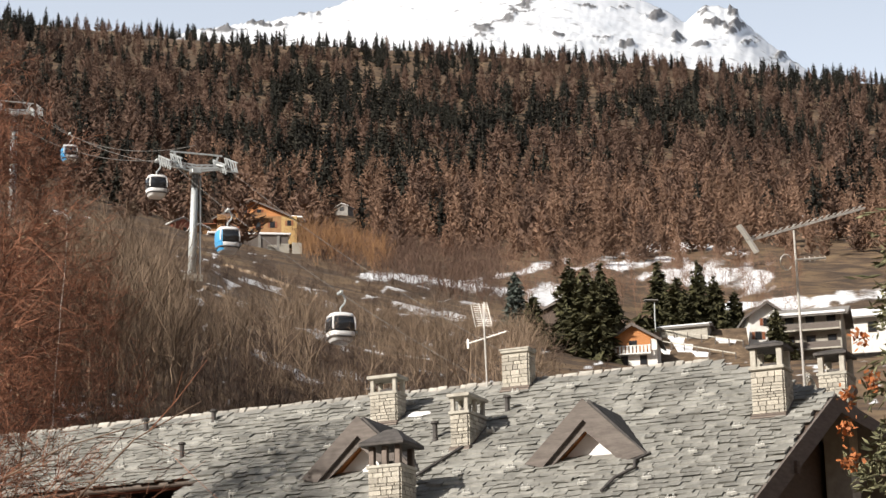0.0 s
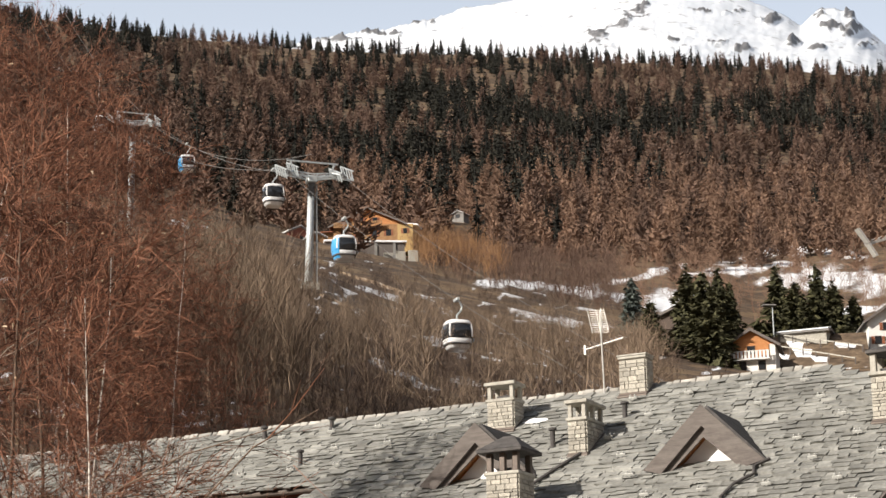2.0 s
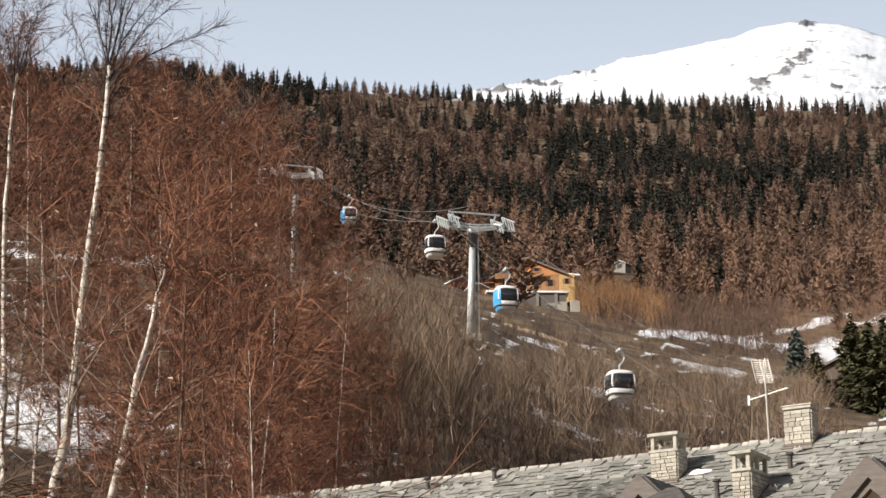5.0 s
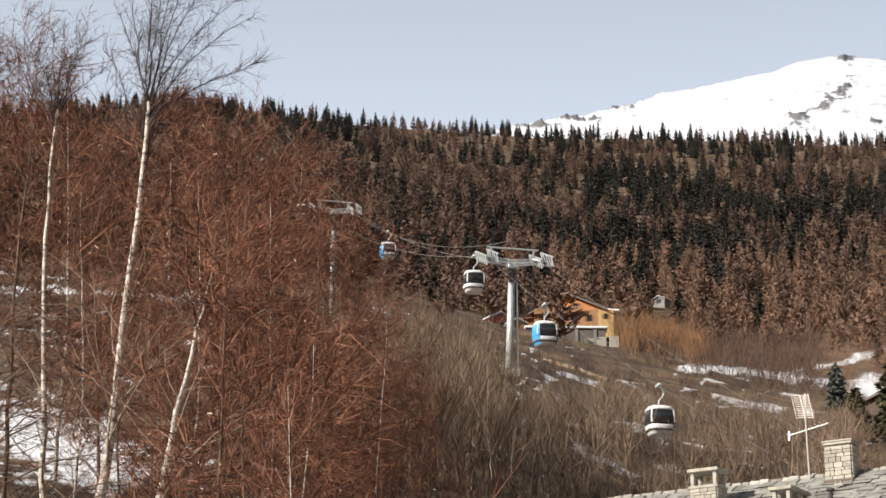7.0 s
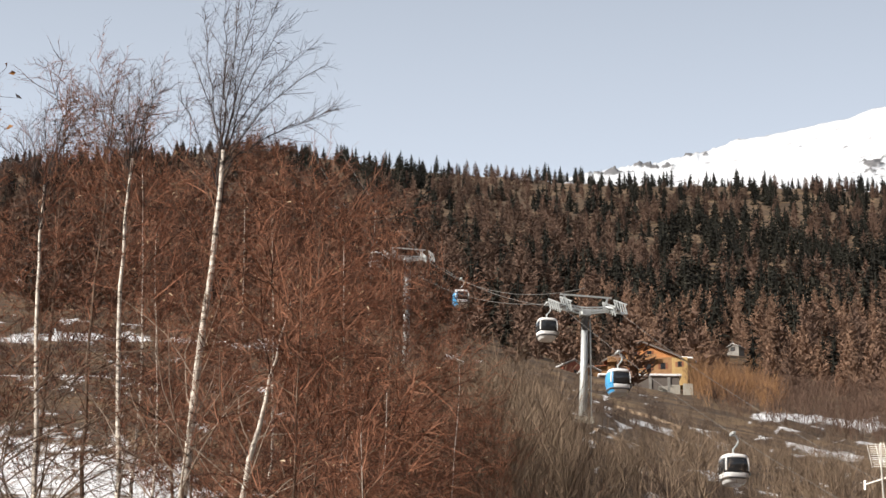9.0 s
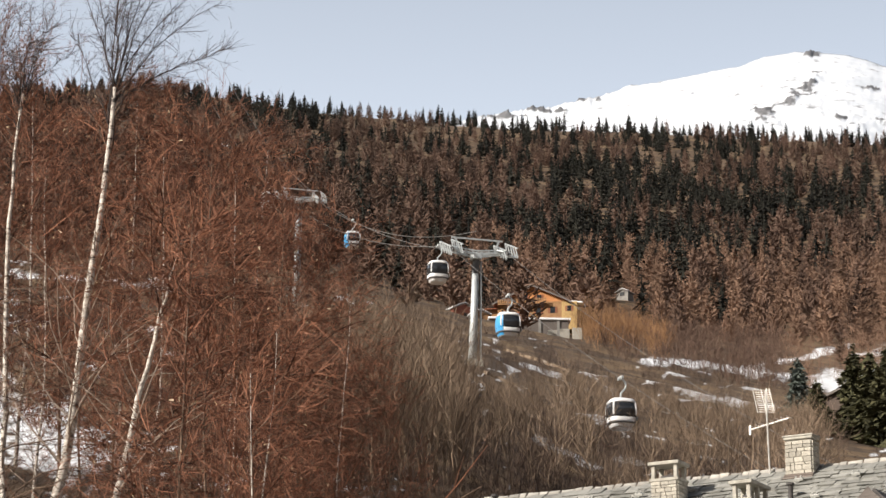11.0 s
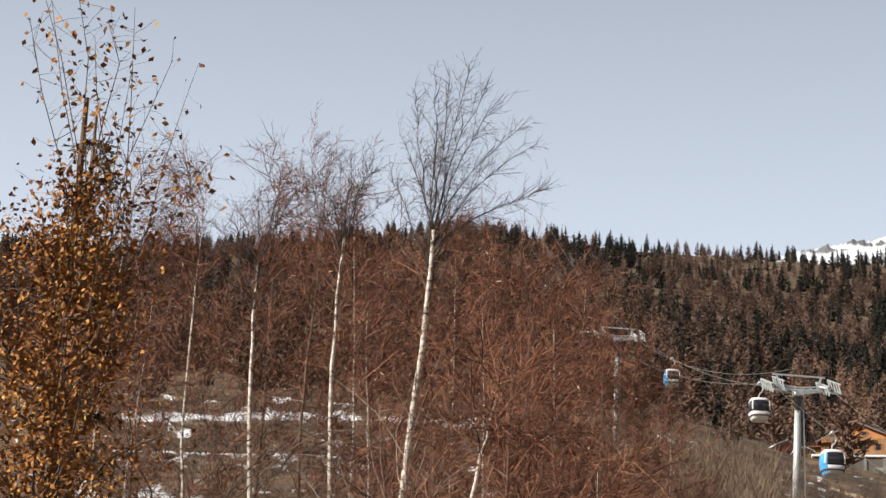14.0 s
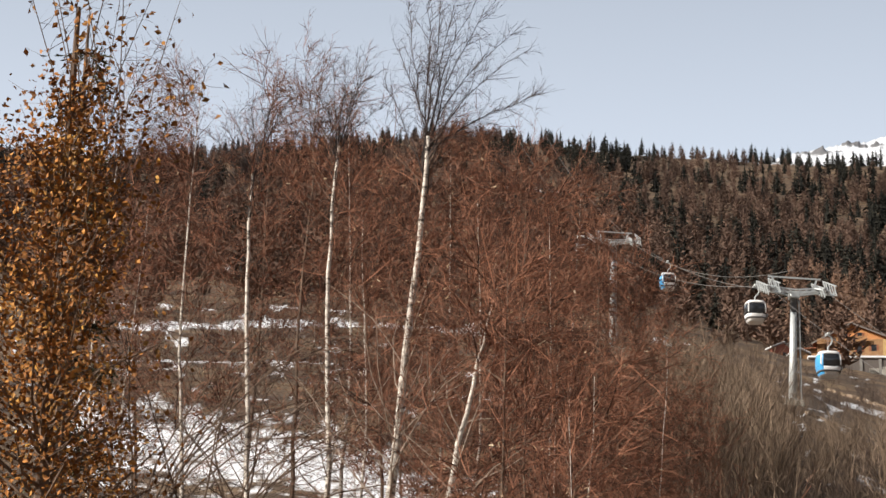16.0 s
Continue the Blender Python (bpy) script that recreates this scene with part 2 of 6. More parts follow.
def build_ground():
    yaws = np.concatenate([np.arange(-180, -26, 4.0), np.arange(-26, 20, 0.13), np.arange(20, 180, 4.0)])
    rs = np.concatenate([[-0.3], np.geomspace(6, 60, 22), np.geomspace(62, 2450, 240), [2600, 3200, 4800]])
    a, r = np.meshgrid(np.radians(yaws), rs)
    x, y = -np.sin(a) * r, np.cos(a) * r
    z = ground_height(x.ravel(), y.ravel()).reshape(x.shape)
    yd, el = np.degrees(a), np.degrees(np.arctan2(z - EYE, r))
    n1 = np.array([noise.fractal((p, q, 0.3), 0.9, 2.0, 4) for p, q in zip((x / 14).ravel(), (y / 14).ravel())]).reshape(x.shape)
    n2 = np.array([noise.fractal((p, q, 5.3), 0.9, 2.0, 3) for p, q in zip((yd * 2.2).ravel(), (el * 6).ravel())]).reshape(x.shape)
    z = z + n1 * np.clip((r - 50) / 150, 0, 1) * np.clip(r / 500, 0.5, 1.5)
    snow = np.zeros_like(x)
    for bs, es, w in STRIPS:
        o = np.argsort(bs)
        b, e = np.array(bs)[o], np.array(es)[o]
        off = np.abs(el - np.interp(yd, b, e)) + np.maximum(0, np.maximum(b[0] - yd, yd - b[-1])) * 0.6
        snow = np.maximum(snow, np.clip(1.25 - off / w + 0.9 * n2, 0, 1))
    patch = np.clip((n2 + 0.6 * n1 - 0.4) * 4, 0, 1) * ((r > 75) & (r < 420))
    snow = np.maximum(snow, patch * 0.9)
    nr, na = x.shape
    idx = np.arange(nr * na).reshape(nr, na)
    nxt = np.roll(idx, -1, 1)
    f = np.stack([idx[:-1], idx[1:], nxt[1:], nxt[:-1]], -1).reshape(-1, 4)[:, ::-1]
    m = material("hillside", [(0.3, (0.035, 0.026, 0.02)), (0.45, (0.075, 0.05, 0.032)), (0.58, (0.15, 0.1, 0.058)), (0.78, (0.21, 0.15, 0.085))], 0.11, 0.95, bump=0.6, fine=1.6)
    nt, ln = m.node_tree.nodes, m.node_tree.links
    b = nt["Principled BSDF"]
    src = b.inputs["Base Color"].links[0].from_socket
    at, mixer, tex, co = nt.new("ShaderNodeAttribute"), nt.new("ShaderNodeMix"), nt.new("ShaderNodeTexNoise"), nt.new("ShaderNodeTexCoord")
    at.attribute_name = "tint"
    tex.inputs["Scale"].default_value, tex.inputs["Detail"].default_value = 0.8, 6
    ln.new(co.outputs["Object"], tex.inputs["Vector"])
    mr = nt.new("ShaderNodeMath")
    mr.operation = "MULTIPLY_ADD"
    mr.inputs[1].default_value = 2.2
    ln.new(at.outputs["Fac"], mr.inputs[0])
    sub = nt.new("ShaderNodeMath")
    sub.operation = "MULTIPLY_ADD"
    sub.inputs[1].default_value, sub.inputs[2].default_value = 2.4, -2.3
    ln.new(tex.outputs[0], sub.inputs[0]), ln.new(sub.outputs[0], mr.inputs[2])
    cl = nt.new("ShaderNodeClamp")
    ln.new(mr.outputs[0], cl.inputs[0])
    mixer.data_type = "RGBA"
    ln.new(cl.outputs[0], mixer.inputs[0]), ln.new(src, mixer.inputs[6])
    mixer.inputs[7].default_value = (0.8, 0.82, 0.85, 1)
    ln.new(mixer.outputs[2], b.inputs["Base Color"])
    ob = raw("ground", np.stack([x, y, z], -1).reshape(-1, 3), f, m, tint=snow.ravel(), smooth=True)
    return tagged(ob, "dry brown alpine hillside with patches of old snow", "ground", kind="structure")


build_ground()


# ---- the snowy mountain behind ----
def build_mountain():
    """A broad snow peak 3.6 km off, with dark rock bands where it is steep."""
    ridge_b = np.array([-24.0, -21, -19.6, -18.99, -18.37, -18.03, -17.76, -17.18, -16.81, -16.43, -16.14, -15.6, -14.95, -14.1, -13.35, -12.04, -11.3, -10.55, -9.8, -8.46, -7.6, -6.8, -6.0, -5.2, -4.46, -3.65, -2.97, -2, 4])
    ridge_e = np.array([15.5, 17.4, 18.3, 18.82, 19.29, 19.64, 19.99, 20.17, 20.01, 19.78, 19.97, 20.26, 20.57, 20.92, 21.14, 21.29, 21.21, 20.98, 20.88, 20.68, 20.56, 20.35, 20.18, 20.04, 19.97, 19.8, 19.7, 19.3, 18])
    yaws, k = np.arange(-24, 4, 0.04), np.linspace(0, 1, 170)
    a, kk = np.meshgrid(np.radians(yaws), k)
    line = np.interp(yaws, ridge_b, ridge_e)
    jag = np.array([noise.fractal((q * 3.4, 0.0, 1.7), 0.6, 2.0, 6) for q in yaws])
    stony = np.interp(yaws, [-24, -19, -18, -16, -15, -8.2, -7.4, -3], [1, 1, 1, 0.6, 0.15, 0.15, 1, 1])
    broad = np.convolve(np.pad(line, 40, "edge"), np.ones(81) / 81, "valid")
    top = broad + (line - broad) * np.clip(kk * 4 - 3, 0, 1) + jag * 0.05 * stony * kk ** 6
    r = 2700 + kk * 1300
    el = 15 + (top - 15) * kk ** 0.8
    x, y = -np.sin(a) * r, np.cos(a) * r
    yd = np.degrees(a)
    rough = np.array([noise.fractal((p * 1.5, q * 2.4, 0.4), 0.6, 2.1, 6) for p, q in zip(yd.ravel(), el.ravel())]).reshape(x.shape)
    crag = np.array([0.5 + 0.6 * noise.fractal((p * 2.6 + q * 1.2, q * 4.2, 3.4), 0.6, 2.1, 5) for p, q in zip(yd.ravel(), el.ravel())]).reshape(x.shape)
    z = EYE + r * np.tan(np.radians(el))
    rock = np.clip(rough * 0.8 - 0.42, 0, 0.4)
    # outcrops: bearing, height angle and half sizes, in degrees
    for by, be, wy, we in ((-11.12, 19.8, 0.36, 0.26), (-12.15, 20.32, 0.5, 0.22), (-11.7, 20.02, 0.4, 0.1), (-14.28, 19.5, 0.26, 0.11), (-14.95, 19.27, 0.3, 0.09), (-13.2, 19.6, 0.25, 0.07), (-15.7, 19.95, 0.28, 0.1), (-16.8, 19.2, 0.3, 0.08),
                           (-17.3, 19.68, 0.34, 0.09), (-17.73, 19.55, 0.26, 0.14), (-18.15, 19.18, 0.3, 0.08), (-17.0, 19.95, 0.4, 0.06), (-17.7, 19.9, 0.18, 0.1), (-16.25, 19.35, 0.18, 0.07), (-18.8, 18.8, 0.3, 0.12), (-12.6, 21.16, 0.35, 0.07),
                           (-5.5, 19.98, 0.7, 0.05), (-4.3, 19.85, 0.6, 0.06), (-3.2, 19.66, 0.5, 0.07), (-6.6, 20.25, 0.3, 0.04), (-13.9, 20.3, 0.4, 0.06), (-15.0, 20.2, 0.4, 0.05)):
        rock = np.maximum(rock, np.clip(1.1 - ((yd - by) / wy) ** 2 - ((el - be) / we) ** 2 + (crag - 0.55) * 1.9, 0, 1))
    z = z + rough * 5 * np.clip(1.3 - kk, 0.1, 1) + rock * (crag - 0.3) * 16
    back = np.stack([x[-1] * 1.08, y[-1] * 1.08, z[-1] - 500], -1)
    v = np.concatenate([np.stack([x, y, z], -1).reshape(-1, 3), back])
    nr, na = x.shape[0] + 1, x.shape[1]
    idx = np.arange(nr * na).reshape(nr, na)
    f = np.stack([idx[:-1, :-1], idx[:-1, 1:], idx[1:, 1:], idx[1:, :-1]], -1).reshape(-1, 4)[:, ::-1]
    m = material("mountain_snow", [(0.3, (0.48, 0.51, 0.55)), (0.65, (0.62, 0.64, 0.67))], 0.012, 0.7, bump=0, fine=0.05)
    nt, ln = m.node_tree.nodes, m.node_tree.links
    b = nt["Principled BSDF"]
    src = b.inputs["Base Color"].links[0].from_socket
    at, mixer, tex, co = nt.new("ShaderNodeAttribute"), nt.new("ShaderNodeMix"), nt.new("ShaderNodeTexNoise"), nt.new("ShaderNodeTexCoord")
    at.attribute_name = "tint"
    tex.inputs["Scale"].default_value, tex.inputs["Detail"].default_value = 0.045, 9
    ln.new(co.outputs["Object"], tex.inputs["Vector"])
    th = nt.new("ShaderNodeMath")
    th.operation = "MULTIPLY_ADD"
    th.inputs[1].default_value, th.inputs[2].default_value = 6.0, -3.65
    ln.new(tex.outputs[0], th.inputs[0])
    ad = nt.new("ShaderNodeMath")
    ad.operation = "MULTIPLY_ADD"
    ad.inputs[1].default_value = 2.3
    ln.new(at.outputs["Fac"], ad.inputs[0]), ln.new(th.outputs[0], ad.inputs[2])
    cl = nt.new("ShaderNodeClamp")
    ln.new(ad.outputs[0], cl.inputs[0])
    mixer.data_type = "RGBA"
    ln.new(cl.outputs[0], mixer.inputs[0]), ln.new(src, mixer.inputs[6])
    mixer.inputs[7].default_value = (0.13, 0.13, 0.135, 1)
    ln.new(mixer.outputs[2], b.inputs["Base Color"])
    ob = raw("mountain", v, f, m, tint=np.concatenate([rock.ravel(), np.zeros(na)]), smooth=True)
    return tagged(ob, "snow-covered alpine peak with bare dark rock outcrops", "mountain", kind="structure")


build_mountain()


# ---- woods ----
def conifer_shape(kind, seed, count=250, fine=1.0):
    """Unit-height conifer as triangles: a slim core and a ragged cloud of small boughs inside a lumpy cone."""
    g = np.random.default_rng(seed)
    low, wide, bow = (0.03, 0.155, 0.85) if kind == "spruce" else (0.08, 0.158, 0.78)
    h = 1 - np.sqrt(g.random(count * 2))
    h = h[g.random(count * 2) < 0.35 + 0.65 * h][:count]
    count = len(h)
    a = g.random(count) * 6.283
    lump = 1 + 0.3 * np.sin(a * 2 + g.random() * 6 + h * 9) + 0.22 * np.sin(a * 3 + h * 31 + g.random() * 6)
    skirt = np.clip(0.55 + h * 3.5, 0, 1) if kind == "larch" else 1.0
    rad = (wide * (1 - h) ** bow * lump * skirt + 0.006) * g.random(count) ** 0.45
    out = np.stack([np.cos(a), np.sin(a), np.zeros(count)], -1)
    p = out * rad[:, None] + np.stack([np.zeros(count)] * 2 + [low + (0.97 - low) * h], -1)
    way = out + g.normal(size=(count, 3)) * 0.45
    way[:, 2] += -0.45 if kind == "spruce" else 0.8
    way /= np.linalg.norm(way, axis=1)[:, None]
    size = g.uniform(0.05, 0.105, count) * (1.1 - 0.55 * h) * fine
    side = np.cross(way, g.normal(size=(count, 3)))
    side /= np.linalg.norm(side, axis=1)[:, None]
    w = (size * (0.3 if kind == "spruce" else 0.22))[:, None]
    v = np.stack([p - way * size[:, None] * 0.4 - side * w, p - way * size[:, None] * 0.4 + side * w, p + way * size[:, None] * 0.7], 1).reshape(-1, 3)
    t = np.repeat(g.random(count), 3)
    ring = [(math.cos(k * 1.2566) * wide * (0.42 if kind == "spruce" else 0.14), math.sin(k * 1.2566) * wide * (0.42 if kind == "spruce" else 0.14), low + 0.04) for k in range(5)]
    core = np.array([c for k in range(5) for c in (ring[k], ring[(k + 1) % 5], (0, 0, 0.9))] + [(-0.012, 0, 0), (0.012, 0, 0), (0, 0, 1.0), (0, -0.012, 0), (0, 0.012, 0), (0, 0, 1.0)])
    v = np.concatenate([v, core])
    t = np.concatenate([t, np.full(len(core), 0.15)])
    return v, np.arange(len(v)).reshape(-1, 3), t


def scatter(name, shapes, places, sizes, mat, label, category, g, lean=0.03, slim=None, own=0.28):
    """Many copies of a few shapes in one mesh of stuff; own: the share of a piece's own shade beside its plant's."""
    allv, allf, tint, base = [], [], [], 0
    for i, p in enumerate(places):
        v, f, t = shapes[i % len(shapes)]
        a = g.random() * 6.283
        c, s = math.cos(a), math.sin(a)
        w = v * sizes[i]
        sl = 1.0 if slim is None else slim[i]
        q = np.stack([(w[:, 0] * c - w[:, 1] * s) * sl, (w[:, 0] * s + w[:, 1] * c) * sl, w[:, 2]], -1)
        q[:, 0] += q[:, 2] * g.normal() * lean
        allv.append(q + p), allf.append(f + base)
        tint.append(g.random() * (1 - own) + t * own)
        base += len(v)
    ob = raw(name, np.concatenate(allv), np.concatenate(allf), mat, tint=np.concatenate(tint))
    return tagged(ob, label, category, kind="stuff")


def stand(g, count, yaw, reach):
    b, r = g.uniform(*yaw, count), np.sqrt(g.uniform(reach[0] ** 2, reach[1] ** 2, count))
    x, y = -np.sin(np.radians(b)) * r, np.cos(np.radians(b)) * r
    return np.stack([x, y, ground_height(x, y) - 0.4], -1), b, r


def build_woods():
    g = np.random.default_rng(21)
    p, b, r = stand(g, 5000, (-24, 17), (320, 1960))
    el = rise(b, r)
    mixn = np.array([noise.noise((q[0] / 110, q[1] / 110, 2.2)) for q in p]) + 0.25 * g.normal(size=len(p))
    keep = np.interp(b, [-24, -19, -14, -9, -4, 17], [760, 760, 700, 650, 540, 330]) + 110 * mixn + 60 * g.normal(size=len(r)) < r
    keep &= ~((np.abs(b + 7.5) < 0.4) & (r > 560) & (r < 805))
    p, mixn, r, b = p[keep], mixn[keep], r[keep], b[keep]
    mixn = mixn + 0.55 * np.exp(-((b + 7.6) / 2.8) ** 2 - ((r - 1050) / 520) ** 2) - 0.25 * (b < -10.5) * (r < 1000) - 0.2 * (b > 0.5) * (r < 1500)
    dark = mixn + np.interp(r, [320, 640, 1000, 1700, 1900], [-0.55, -0.25, 0.0, 0.0, 0.3]) > 0.06
    p2, b2, r2 = stand(g, 1500, (-23, -3.5), (600, 1010))
    k2 = (np.interp(b2, [-24, -19, -14, -9, -4], [700, 720, 660, 620, 560]) + 50 * g.normal(size=len(r2)) < r2) & ~((np.abs(b2 + 7.5) < 0.4) & (r2 < 805))
    edge = [conifer_shape("larch", 80 + s, 330, 1.0) for s in range(7)]
    scatter("larch_fringe", edge, p2[k2], g.uniform(9, 19, k2.sum()), M["fringe"], "pale tan leafless larches along the wood's lower edge", "forest", g, slim=g.uniform(0.9, 1.35, k2.sum()))
    spr = [conifer_shape("spruce", s, 230) for s in range(9)]
    lar = [conifer_shape("larch", 50 + s, 300, 1.05) for s in range(9)]
    scatter("spruce_forest", spr, p[dark], g.uniform(14, 27, dark.sum()) * np.interp(r[dark], [350, 900, 1500, 1850], [0.75, 1, 0.95, 0.72]), M["spruce"], "dark green spruce wood covering the mountainside", "forest", g, slim=g.uniform(0.95, 1.5, dark.sum()))
    lit = ~dark
    scatter("larch_forest", lar, p[lit], g.uniform(13, 26, lit.sum()) * np.interp(r[lit], [350, 900, 1500, 1850], [0.75, 1, 0.95, 0.72]), M["larch"], "leafless rust-brown larch wood on the mountainside", "forest", g, slim=g.uniform(0.95, 1.45, lit.sum()))


build_woods()


def bush_shape(seed, stems=9, twigs=6, spread=0.16, width=0.004, trunk=1.6):
    """Unit-height leafless clump: upright stems with forked twigs, as thin slivers."""
    g = np.random.default_rng(seed)
    vs, fs = [], []

    def sliver(a, b, w):
        d = np.array((g.normal(), g.normal(), 0.2 * g.normal()))
        d = d / np.linalg.norm(d) * w
        fs.append((len(vs), len(vs) + 1, len(vs) + 2))
        vs.extend((a - d, a + d, b))
    for _ in range(stems):
        foot = np.array((g.normal() * spread * 0.5, g.normal() * spread * 0.5, 0))
        top = foot + (g.normal() * spread, g.normal() * spread, g.uniform(0.6, 1.0))
        sliver(foot, top, width * trunk)
        for _ in range(twigs):
            f = g.uniform(0.3, 0.95)
            a = foot + (top - foot) * f
            out = g.normal(size=2) * 0.09
            b = a + (out[0], out[1], g.uniform(0.08, 0.24))
            sliver(a, b, width)
            for _ in range(2):
                c = a + (b - a) * g.uniform(0.3, 0.9)
                sliver(c, c + (g.normal() * 0.05, g.normal() * 0.05, g.uniform(0.02, 0.12)), width * 0.8)
    return np.array(vs), np.array(fs), np.repeat(g.random(len(fs)), 3)


def bare_tree(seed, stems=1, spread=0.08, thick=0.008, limbs=6, rise_=0.9):
    """Unit-height leafless tree: tapering stems, rising limbs, branches and twigs as narrow blades."""
    g = np.random.default_rng(seed)
    vs, fs, ts = [], [], []

    def grow(a, d, length, w, depth, shade):
        n = 3 if depth > 1 else 2 if depth else 1
        pts = [a]
        for _ in range(n):
            d = d + g.normal(size=3) * (0.1 if depth == 3 else 0.22) + (0, 0, 0.12)
            d = d / math.sqrt(d @ d)
            pts.append(pts[-1] + d * length / n)
        side = np.cross(d, g.normal(size=3))
        side = side / (math.sqrt(side @ side) + 1e-9)
        k = len(vs)
        for i, p in enumerate(pts):
            ww = w * (1 - 0.65 * i / n)
            vs.extend((p - side * ww, p + side * ww))
            ts.extend((shade, shade))
        for i in range(n):
            j = k + 2 * i
            fs.extend(((j, j + 1, j + 3), (j, j + 3, j + 2)))
        if depth:
            for _ in range((0, 3, 4, limbs)[depth]):
                f = g.uniform(0.3, 1.0) * n
                i = min(int(f), n - 1)
                q = pts[i] + (pts[i + 1] - pts[i]) * (f - i)
                turn = g.normal(size=3) * (0.5, 0.5, 0.2) + (0, 0, rise_ * 0.6)
                grow(q, d * 0.5 + turn, length * g.uniform(0.32, 0.6), w * 0.52, depth - 1, min(1, max(0, shade + g.normal() * 0.22 - 0.06)))
    for _ in range(stems):
        foot = np.array((g.normal() * spread, g.normal() * spread, 0))
        grow(foot, np.array((g.normal() * spread * 2, g.normal() * spread * 2, 1.0)), g.uniform(0.55, 0.85), thick, 3, g.uniform(0.45, 1.0))
    return np.array(vs), np.array(fs), np.array(ts)


def lowered(p, b, r, sizes):
    """Sizes cut so that the trees in front of the lift leave its pylon and its cabins clear."""
    clear = np.interp(b, [-12, -6.2, -4.6, -3.6, -2.7, -1.6, 3], [12.5, 13.5, 13.4, 13.5, 14.5, 15.1, 15.1])
    clear = np.where((np.abs(b + 7.36) < 0.55) & (r < 150), 11.7, clear)
    top = EYE + r * np.tan(np.radians(clear)) - p[:, 2]
    return np.clip(np.minimum(sizes, top), 0.8, None)


def build_thickets():
    g = np.random.default_rng(5)
    tall = [bare_tree(s, 2, 0.06, 0.0065, 7, 1.1) for s in range(9)]
    broad = [bare_tree(20 + s, 1 + s % 2, 0.05, 0.0075, 11, 0.75) for s in range(8)]
    wand = [bare_tree(60 + s, 5, 0.12, 0.006, 6, 1.3) for s in range(5)]
    low = [bush_shape(30 + s, 8, 8, 0.3, 0.006) for s in range(7)]
    p, b, r = stand(g, 420, (-3.3, 3), (95, 185))
    scatter("sapling_thicket", tall, p, lowered(p, b, r, g.uniform(5, 9.5, len(p))), M["thicket"], "dense stand of bare tan saplings on the slope", "thicket", g, own=0.7)
    p, b, r = stand(g, 440, (-12.5, -3.0), (105, 350))
    keep = np.abs(b + 3.7) + np.abs(r - 200) / 60 > 0.9
    scatter("bare_wood", broad, p[keep], lowered(p[keep], b[keep], r[keep], g.uniform(4.5, 9.5, keep.sum())), M["thicket"], "scattered leafless trees below the lift", "trees", g, own=0.6)
    p, b, r = stand(g, 520, (-11.5, -4.0), (400, 640))
    p = p[(b < -6.6) | (r > 530)]
    scatter("dry_scrub", low, p, g.uniform(3, 8, len(p)), M["larch"], "tan leafless scrub on the dry meadow", "shrubs", g, own=0.6)
    p, b, r = stand(g, 95, (-8.6, -6.35), (430, 540))
    scatter("willow_scrub", wand, p, g.uniform(5, 8.5, len(p)), M["willow"], "orange-tan willow wands beside the chalet", "shrubs", g, own=0.6)
    p, b, r = stand(g, 260, (-19, -11.5), (420, 640))
    scatter("meadow_trees", broad, p, g.uniform(4, 9, len(p)), M["fringe"], "leafless trees along the snowy meadow", "trees", g, own=0.6)
    p, b, r = stand(g, 420, (-10, 3), (85, 175))
    scatter("underwood", low, p, lowered(p, b, r, g.uniform(1.4, 3.4, len(p))), M["scrub"], "dark leafless undergrowth below the saplings", "shrubs", g, own=0.6)
    p, b, r = stand(g, 1350, (-14, 14), (85, 420))
    ok = ~((b < -10) & (r > 330)) & ~((b > 6.5) & (r < 150) & (g.random(len(b)) < 0.7))
    p, r = p[ok], r[ok]
    scatter("shrub_thicket", low, p, g.uniform(1.2, 3.2, len(p)), M["scrub"], "leafless grey-brown shrubs on the hillside", "shrubs", g, own=0.6)


build_thickets()


def ground_at(yaw, elev):
    """Where the line of a bearing and a height angle meets the slope."""
    rs = np.geomspace(62, 700, 900)
    k = int(np.argmax(rise(np.full_like(rs, yaw), rs) >= elev))
    p = polar(yaw, elev, rs[k])
    return np.array((p.x, p.y, ground_z(p.x, p.y)))


def slope_track(ends, half, name, mat, label, seed):
    """A worn strip that follows the slope between bearings and height angles."""
    g = np.random.default_rng(seed)
    pts = []
    for (y0, e0), (y1, e1) in zip(ends, ends[1:]):
        for f in np.linspace(0, 1, 14, endpoint=False):
            pts.append(ground_at(y0 + (y1 - y0) * f, e0 + (e1 - e0) * f))
    pts = np.array(pts)
    v, f = [], []
    for i, p in enumerate(pts):
        w = half * g.uniform(0.4, 1.3)
        wob = g.normal() * half * 0.3
        for dx, dz in ((-w, -0.3), (-w * 0.7, 0.28), (w * 0.7, 0.28), (w, -0.3)):
            v.append((p[0] + dx * 0.35, p[1] + dx + wob, p[2] + dz + dx * 0.24))
    for i in range(len(pts) - 1):
        for k in range(3):
            a = i * 4 + k
            f.append((a, a + 1, a + 5, a + 4))
    return tagged(raw(name, v, f, mat), label, "track", kind="structure")


